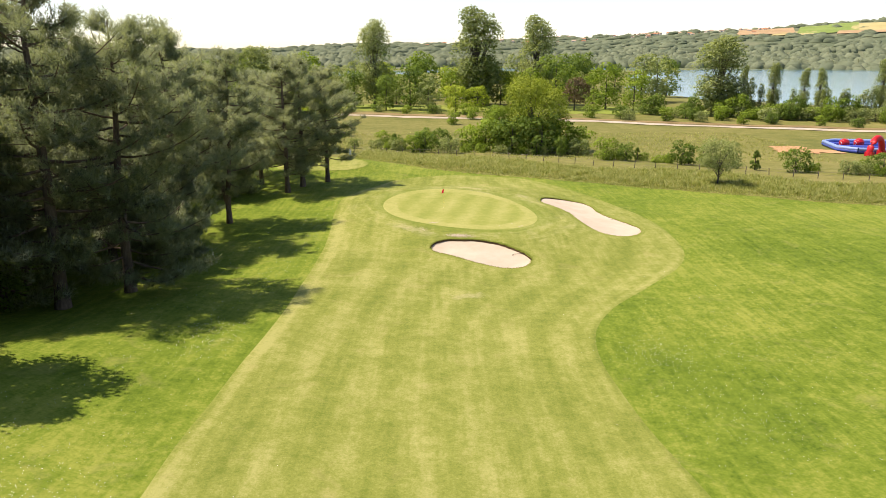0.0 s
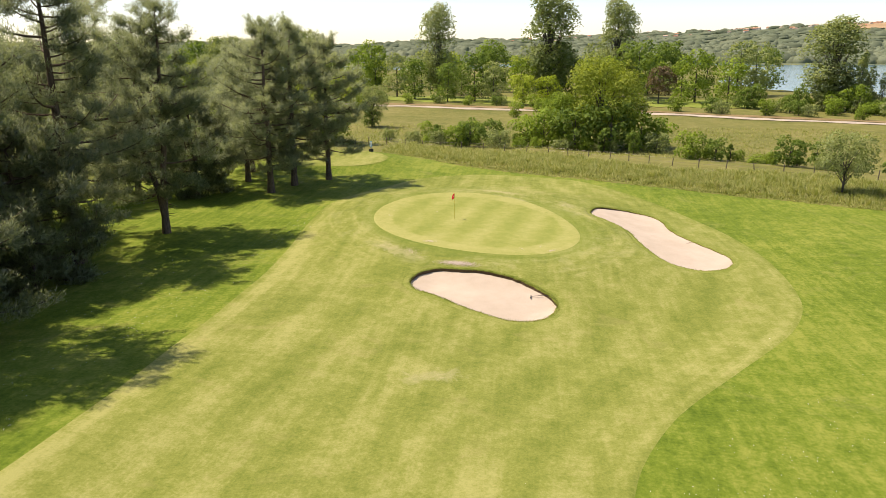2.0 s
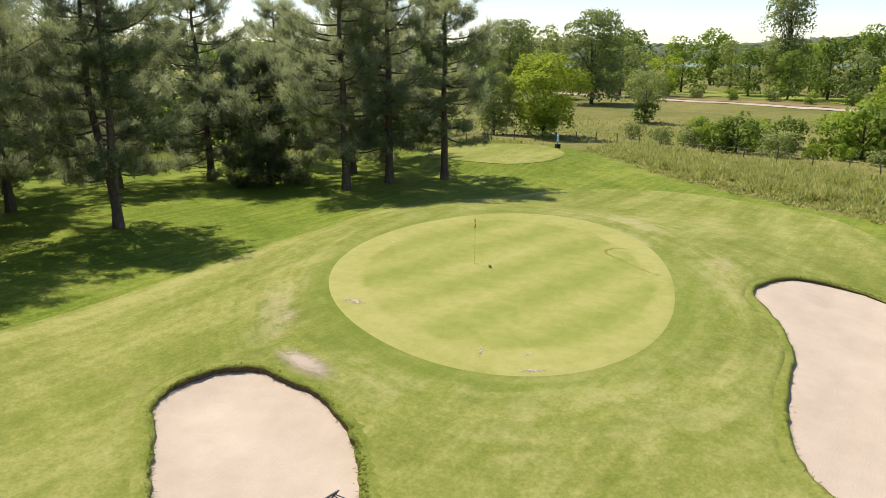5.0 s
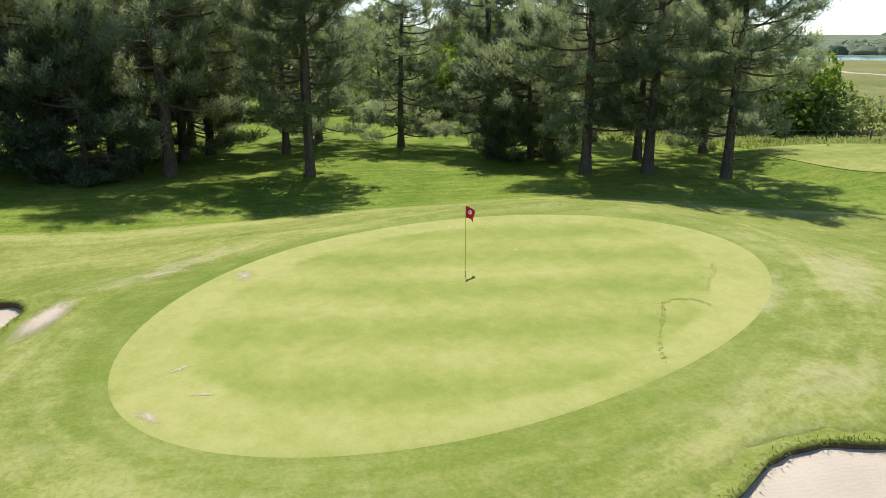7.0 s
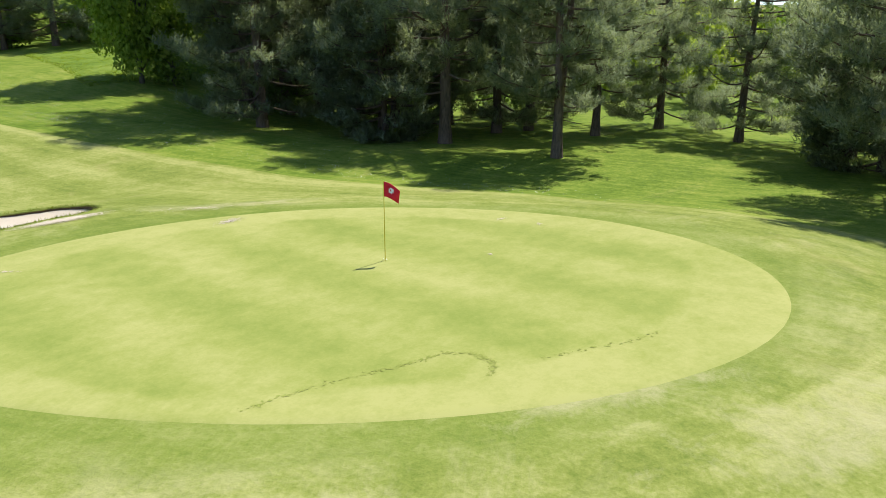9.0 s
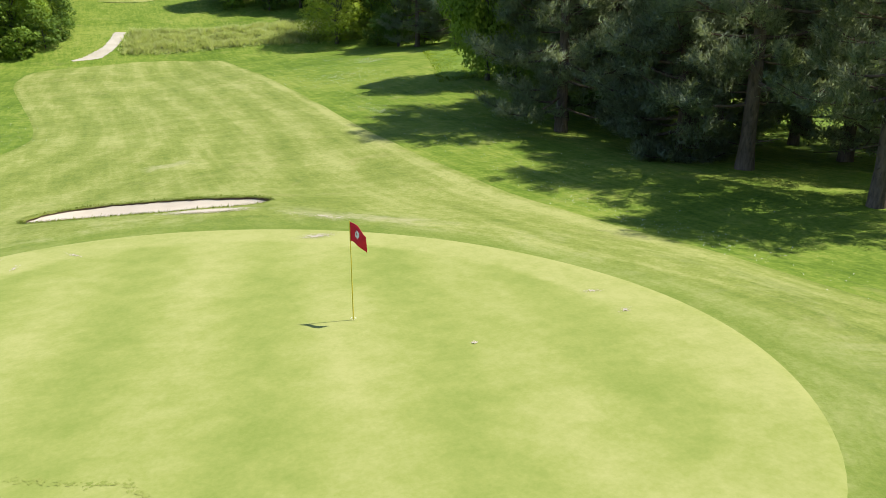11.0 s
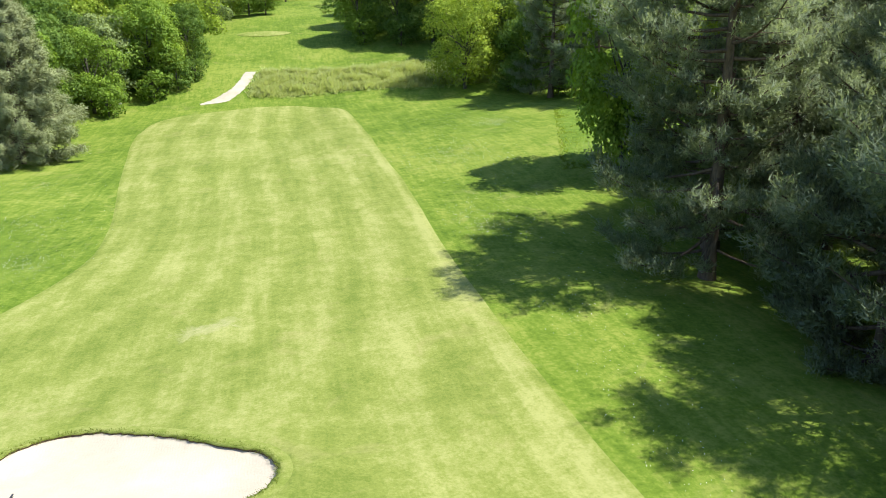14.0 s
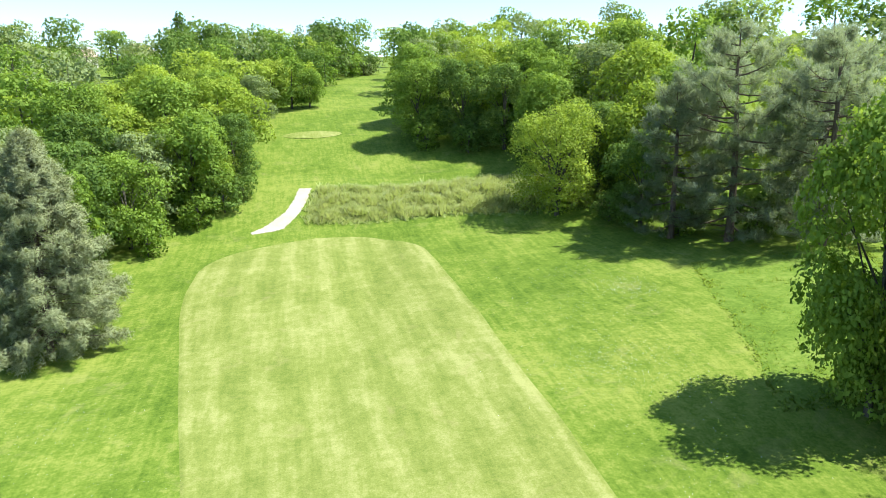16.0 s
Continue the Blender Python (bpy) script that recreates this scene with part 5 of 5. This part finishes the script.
rows = [[(-33.3 + 9.5 * t - 15 * w + 0.25 * math.sin(23 * t), -9 + 26 * t + 3 * w + 0.5 * math.sin(17 * w)) for t in np.linspace(0, 1, 40)] for w in np.linspace(0, 1, 24)]
sheet("long_grass_strip", rows, turf("lush_grass", (0.074, 0.130, 0.012), (0.132, 0.200, 0.024), (0.215, 0.270, 0.052), 0.2, 4.0, rag=0.7), 0.10 - 0.14 * np.maximum(1 - np.arange(24) / 2, 0)[:, None] - 0.14 * np.maximum(1 - np.arange(39, -1, -1) / 6, 0)[None], "bright longer grass at the foot of the wood")
n = 8000
t, w = rnd.rand(n), rnd.rand(n)
x, y = -33.5 + 9.5 * t - 16 * w, -9 + 26 * t + 3 * w
tall_grass("long_grass", np.stack([x, y], 1), 0.26, "strip of longer bright grass at the foot of the wood", 6, leafy("bright_grass_blades", (0.17, 0.25, 0.03), (0.25, 0.34, 0.048), (0.33, 0.41, 0.08), 0.1, 0.5))


# ---------------------------------------------------------------- daisies in the rough
def daisies(spots, seed):
    rnd = np.random.RandomState(seed)
    P = np.concatenate([np.stack([cx + rnd.normal(0, sx, k), cy + rnd.normal(0, sy, k)], 1) for cx, cy, sx, sy, k in spots])
    n = len(P)
    z = height(P[:, 0], P[:, 1]) + 0.05
    r = rnd.uniform(0.011, 0.020, n)
    a = rnd.uniform(0, 6.28, n)
    V = np.stack([np.stack([P[:, 0] + r * np.cos(a + q), P[:, 1] + r * np.sin(a + q), z + 0.012 * np.sin(a * 3 + q)], 1) for q in (0, 1.57, 3.14, 4.71)], 1).reshape(-1, 3)
    tagged(new("daisies", mesh("daisies", V, np.arange(len(V)).reshape(-1, 4), M_WHITE)), "patches of tiny white daisies in the rough", "daisies", kind="stuff")


daisies(((-17, 23, 2.0, 4.0, 200), (-15.5, 28, 1.3, 1.6, 160), (-16, 8, 2.4, 5, 320), (-19, 0, 2.4, 4, 320), (-15, 43, 0.9, 5, 160), (-13.6, 55, 0.5, 6, 200), (-14.5, 62, 0.9, 3, 120), (-20, 45, 3, 6, 160), (-22, -12, 3, 3, 240),
         (-25, -5, 1.3, 1.8, 800), (-19.6, 9.6, 1.6, 3, 500), (-14.5, 26, 1.0, 2.0, 260), (-16.4, 7.6, 1.6, 1.6, 360), (16, 24, 3.5, 4, 360), (20, 31, 4, 5, 300), (-21, 33, 3, 4, 100), (14.7, 18, 2.0, 3.0, 420), (12.6, 26.5, 1.6, 1.4, 420), (18, 6, 2.5, 3, 300)), 5)


# ---------------------------------------------------------------- fences
def wire_fence(line, gap, label):
    P = np.array(line, float)
    L = np.concatenate([[0], np.cumsum(np.hypot(*np.diff(P, axis=0).T))])
    n = int(L[-1] / gap)
    q = np.linspace(0, L[-1], n + 1)
    X_, Y_ = np.interp(q, L, P[:, 0]), np.interp(q, L, P[:, 1])
    Z_ = height(X_, Y_)
    thing = tagged(empty("wire_fence", pose(X_[0], Y_[0], Z_[0])), label, "fence")
    o = np.array([X_[0], Y_[0], Z_[0]])
    s = Soup()
    s.tube([(0, 0, -0.3), (0.01, 0, 0.5), (0, 0.01, 1.15), (0, 0.01, 1.18)], [0.065, 0.062, 0.058, 0.02], 7)
    me = s.mesh("post", M_WOOD, True)
    rnd = np.random.RandomState(n)
    for a, b, c in zip(X_, Y_, Z_):
        p = child("post", me, thing)
        p.matrix_basis = pose(a - o[0], b - o[1], c - o[2], rnd.normal(0, 3), rnd.normal(0, 3), rnd.uniform(0, 360)) @ Matrix.Diagonal((1, 1, rnd.uniform(0.9, 1.12), 1))
    wire = plain("fence_wire", (0.20, 0.19, 0.17), 0.5, 0.6)
    for hgt in (0.55, 1.0):
        s = Soup()
        s.tube(np.stack([X_, Y_, Z_ + hgt], 1) - o, [0.008] * len(X_), 4)
        child("wire", s.mesh("wire", wire), thing)
    return thing


wire_fence(((-54, 66), (-50.5, 72), (-31, 104.5), (-27.5, 109)), 3.1, "wire fence on weathered wooden posts behind the pines")
wire_fence(((-27.5, 109), (-22, 124), (-15, 122), (-8, 118.8), (8, 117.5), (17, 112), (23, 105.8), (45, 97), (72, 87)), 3.3, "wire fence on weathered wooden posts along the meadow")


# ---------------------------------------------------------------- signs, rakes and markers
def tee_sign(x, y, turn):
    thing = tagged(empty("tee_sign", pose(x, y, ground_z(x, y), 0, 0, turn)), "blue and white tee sign on a dark stand", "sign")
    s = Soup()
    s.tube([(0, 0, -0.1), (0, 0, 1.0)], [0.04, 0.035], 8)
    child("post", s.mesh("post", plain("dark_metal", (0.03, 0.03, 0.035), 0.5, 0.4), True), thing)
    for nm, lo, hi, mat, lab in (("board", (-0.24, -0.02, 0.62), (0.24, 0.02, 1.45), plain("blue_panel", (0.10, 0.36, 0.62), 0.4), "light blue board"),
                                 ("base_box", (-0.26, -0.2, 0.0), (0.26, 0.2, 0.42), plain("black_box", (0.02, 0.02, 0.022), 0.5), "black box at the foot")):
        bm = bmesh.new()
        bmesh.ops.create_cube(bm, size=1.0)
        bmesh.ops.scale(bm, vec=[b - a for a, b in zip(lo, hi)], verts=bm.verts)
        bmesh.ops.translate(bm, vec=[(a + b) / 2 for a, b in zip(lo, hi)], verts=bm.verts)
        bmesh.ops.bevel(bm, geom=bm.edges[:], offset=0.015, segments=2, affect="EDGES")
        made = part(nm, bm, mat, thing, lab)
        board = made if nm == "board" else board
    for z0, z1, wide in ((1.24, 1.38, 0.17), (1.10, 1.16, 0.19), (1.0, 1.05, 0.15), (0.72, 0.92, 0.12)):
        for side in (-1, 1):
            s = Soup()
            s.box((-wide, side * 0.023 - 0.003, z0), (wide, side * 0.023 + 0.003, z1))
            child("print_bar", s.mesh("print_bar", M_WHITE), board, "white printed bar")
    return thing


tee_sign(-16.15, 103.6, -35)


def small_sign(x, y, turn):
    thing = tagged(empty("marker_sign", pose(x, y, ground_z(x, y), 0, 0, turn)), "small white marker board on a short dark post", "sign")
    s = Soup()
    s.tube([(0, 0, -0.1), (0, 0, 0.75)], [0.035, 0.03], 8)
    child("post", s.mesh("post", M_WOOD, True), thing)
    bm = bmesh.new()
    bmesh.ops.create_cube(bm, size=1.0)
    bmesh.ops.scale(bm, vec=(0.5, 0.05, 0.38), verts=bm.verts)
    bmesh.ops.translate(bm, vec=(0, 0, 0.85), verts=bm.verts)
    bmesh.ops.bevel(bm, geom=bm.edges[:], offset=0.012, segments=2, affect="EDGES")
    part("board", bm, M_WHITE, thing, "white board")
    return thing


small_sign(19.2, -39.2, -12)


def rake(x0, y0, x1, y1, z0, z1):
    """A bunker rake lying with its head in the sand and its grip on the turf."""
    d = math.degrees(math.atan2(y1 - y0, x1 - x0))
    L = math.hypot(x1 - x0, y1 - y0)
    thing = tagged(empty("bunker_rake", pose(x0, y0, z0, 0, -math.degrees(math.atan2(z1 - z0, L)), d)), "dark bunker rake lying across the sand edge", "rake")
    m = plain("rake_grey", (0.05, 0.05, 0.055), 0.5)
    s = Soup()
    s.tube([(0, 0, 0.05), (L * 0.5, 0, 0.06), (L, 0, 0.04)], [0.016, 0.016, 0.018], 7)
    child("handle", s.mesh("handle", m, True), thing)
    s = Soup()
    s.box((-0.025, -0.27, 0.03), (0.025, 0.27, 0.06))
    for k in range(13):
        y = -0.25 + 0.50 * k / 12
        s.tube([(0, y, 0.04), (-0.02, y, -0.04)], [0.012, 0.006], 4)
    child("head", s.mesh("head", m), thing, "toothed rake head")
    return thing


rake(5.85, 49.35, 7.15, 49.25, ground_z(5.85, 49.35) - 0.22, ground_z(7.15, 49.25) + 0.0)
rake(17.4, 62.4, 18.6, 63.3, ground_z(17.4, 62.4) - 0.26, ground_z(18.6, 63.3) - 0.02)


# ---------------------------------------------------------------- water-play pool beyond the hedge
def inflatable_pool(x, y, turn):
    z = ground_z(x, y)
    thing = tagged(empty("inflatable_pool", pose(x, y, z, 0, 0, turn)), "large blue inflatable pool lying in the meadow", "inflatable pool")
    blue = plain("blue_vinyl", (0.06, 0.10, 0.42), 0.35)
    pale = plain("pale_blue_vinyl", (0.22, 0.32, 0.62), 0.35)
    W, D, c = 10.5, 8.0, 3.0
    ring = [(-W + c, -D), (W - c, -D), (W, -D + c), (W, D - c), (W - c, D), (-W + c, D), (-W, D - c), (-W, -D + c)]
    pts = []
    for (ax, ay), (bx_, by_) in zip(ring, ring[1:] + ring[:1]):
        pts += [(ax + (bx_ - ax) * k / 5, ay + (by_ - ay) * k / 5, 0) for k in range(5)]
    pts.append(pts[0])
    for hz, m, nm in ((0.36, blue, "lower_tube"), (0.82, pale, "upper_tube")):
        s = Soup()
        s.tube([(a, b, hz) for a, b, _ in pts], [0.38] * len(pts), 10)
        child(nm, s.mesh(nm, m, True), thing)
    s = Soup()
    s.add([(a, b, 0.25) for a, b in ring], [list(range(8))])
    child("floor", s.mesh("floor", blue), thing)
    for yy in (-2.7, 2.7):
        s = Soup()
        s.tube([(-W, yy, 0.6), (0, yy, 0.65), (W, yy, 0.6)], [0.4, 0.4, 0.4], 8)
        child("dividing_tube", s.mesh("dividing_tube", blue, True), thing)
    return thing


inflatable_pool(92.3, 136.5, -12)
red = plain("red_vinyl", (0.55, 0.02, 0.03), 0.35)


def red_ball(x, y, z, r):
    bm = bmesh.new()
    bmesh.ops.create_uvsphere(bm, u_segments=20, v_segments=12, radius=r)
    for v in bm.verts:
        v.co.x *= 1.25
        v.co *= 1 + 0.03 * math.sin(8 * math.atan2(v.co.y, v.co.z))
    thing = tagged(empty("inflatable_roller", pose(x, y, z, 0, 0, 20)), "shiny red inflatable roller floating in the pool", "inflatable roller", "red rollers")
    part("body", bm, red, thing)
    s = Soup()
    s.tube([(-1.25 * r - 0.02, 0, 0), (-1.25 * r + 0.15, 0, 0)], [r * 0.35, r * 0.4], 10)
    child("end_cap", s.mesh("end_cap", M_WHITE), thing, "white end cap")


pz = ground_z(90, 140)
red_ball(84.8, 138.4, pz + 1.15, 0.95)
red_ball(88.2, 138.9, pz + 1.15, 0.95)
s = Soup()
thing = tagged(empty("inflatable_arch", pose(85.2, 127.5, pz, 0, 0, 30)), "red inflatable arch standing beside the pool", "inflatable arch")
a = np.linspace(0, np.pi, 12)
s.tube(np.stack([2.2 * np.cos(a), 0 * a, 3.4 * np.sin(a) + 0.1], 1), [0.6] * 12, 10)
child("arch", s.mesh("arch", red, True), thing)
s = Soup()
s.box((-2.6, -0.7, 0), (-1.6, 0.7, 0.9))
s.box((1.6, -0.7, 0), (2.6, 0.7, 0.9))
child("foot", s.mesh("foot", red), thing)
splash("sand_patch", 73.8, 134.5, 6.3, 5.2, -20, sandy("orange_sand", (0.42, 0.24, 0.12), (0.56, 0.34, 0.19)), "patch of orange sand beside the inflatable pool", "sand", 8, 0.10)


# ---------------------------------------------------------------- houses on the slopes
def house(x, y, w, d, h, turn, wall, roof, label):
    thing = tagged(empty("house", pose(x, y, ground_z(x, y), 0, 0, turn)), label, "house", "distant houses")
    s = Soup()
    s.box((-w / 2, -d / 2, -1), (w / 2, d / 2, h))
    wall_part = child("wall", s.mesh("wall", wall), thing)
    s = Soup()
    e = 0.4
    s.add([(-w / 2 - e, -d / 2 - e, h), (w / 2 + e, -d / 2 - e, h), (w / 2 + e, d / 2 + e, h), (-w / 2 - e, d / 2 + e, h), (-w / 2 - e, 0, h + d * 0.35), (w / 2 + e, 0, h + d * 0.35)],
          [(0, 1, 5, 4), (2, 3, 4, 5), (0, 4, 3), (1, 2, 5), (0, 3, 2, 1)])
    child("roof", s.mesh("roof", roof), thing)
    dark = M_GLASS
    for k in range(max(2, int(w / 4))):
        for side in (-1, 1):
            s = Soup()
            cx = -w / 2 + (k + 0.5) * w / max(2, int(w / 4))
            s.box((cx - 0.5, side * d / 2 - 0.03, 1.0), (cx + 0.5, side * d / 2 + 0.03, 2.3))
            child("window", s.mesh("window", dark), wall_part)
    return thing


M_GLASS = plain("dark_window", (0.03, 0.035, 0.04), 0.15)
render_wall = plain("pale_render", (0.62, 0.57, 0.48), 0.9)
tiles = plain("clay_tiles", (0.42, 0.20, 0.11), 0.85, 0, 0.3, 2.0)
tiles_pale = plain("pale_tiles", (0.50, 0.36, 0.26), 0.85, 0, 0.3, 2.0)
for i, (x, y) in enumerate(((160, -195), (112, -240), (78, -232), (140, -215), (60, -262))):
    house(x, y, 13 + i, 9, 4.5, 20 * i, render_wall, (tiles_pale, tiles)[i % 2], "pale rendered house with a tiled roof among trees")
rnd = np.random.RandomState(9)
for i in range(70):
    az = radians(rnd.choice([rnd.uniform(-2, 14), rnd.uniform(14, 24)], p=[0.45, 0.55]))
    r = rnd.uniform(2300, 2680)
    house(r * math.sin(az), r * math.cos(az), rnd.uniform(9, 15), 8, rnd.uniform(3.5, 5), rnd.uniform(0, 180), render_wall, (tiles, tiles_pale)[i % 2], "small pale house in the distant hillside village")


def grid_z(x, y):
    """The height of the ground mesh itself."""
    i, j = int(np.clip(np.searchsorted(gx, x) - 1, 0, nx - 2)), int(np.clip(np.searchsorted(gy, y) - 1, 0, ny - 2))
    u, v = (x - gx[i]) / (gx[i + 1] - gx[i]), (y - gy[j]) / (gy[j + 1] - gy[j])
    return float((1 - v) * ((1 - u) * Z[j, i] + u * Z[j, i + 1]) + v * ((1 - u) * Z[j + 1, i] + u * Z[j + 1, i + 1]))


# fields on the far hill
FIELDS = []
for i, (az, r, w, d, col) in enumerate(((23.5, 2350, 150, 300, 0), (26.7, 2350, 90, 330, 1), (28.3, 2420, 80, 420, 1), (30.5, 2380, 140, 300, 2), (25.4, 2200, 110, 160, 2), (29.6, 2200, 120, 130, 0))):
    FIELDS.append((az, r, w, d))
    mats = (((0.30, 0.21, 0.11), (0.40, 0.28, 0.16), (0.48, 0.35, 0.2)), ((0.14, 0.21, 0.05), (0.19, 0.27, 0.07), (0.25, 0.32, 0.09)), ((0.34, 0.30, 0.13), (0.42, 0.37, 0.17), (0.5, 0.43, 0.21)))[col]
    cx, cy = r * math.sin(radians(az)), r * math.cos(radians(az))
    t = radians(-az)
    rows = [[(cx + u * math.cos(t) - v * math.sin(t), cy + u * math.sin(t) + v * math.cos(t)) for u in np.linspace(-w / 2, w / 2, 8)] for v in np.linspace(-d / 2, d / 2, 14)]
    field = sheet("field", rows, turf("crop_field", *mats, 0.01, 0.1), 0.0, ("ploughed brown field on the far hill", "green crop field on the far hill", "pale ripe field on the far hill")[col])
    for v in field.data.vertices:
        v.co.z = grid_z(v.co.x, v.co.y) + 2.5
# belts of trees between the fields
far = Soup()
for _ in range(2600):
    az, r = radians(rnd.uniform(-46, 40)), rnd.uniform(1700, 2900)
    x, y = r * math.sin(az), r * math.cos(az)
    if any(abs(math.degrees(az) - a) < 0.5 * math.degrees(w / q) + 0.2 and abs(r - q) < d / 2 + 10 for a, q, w, d in FIELDS) and rnd.rand() < 0.93:
        continue
    if r > 2280 and -0.04 < az < 0.43 and rnd.rand() < 0.55:
        continue
    far_crown(far, rnd, x, y, rnd.uniform(6, 13), rnd.uniform(1.2, 2.4), rnd.uniform(1.0, 1.8), rnd.uniform(0.6, 1.0))
tagged(new("hill_woods", far.mesh("hill_woods", M_LEAF_HAZED, True)), "dark clumps of woodland on the far hills, greyed with painted haze", "woods", kind="stuff")
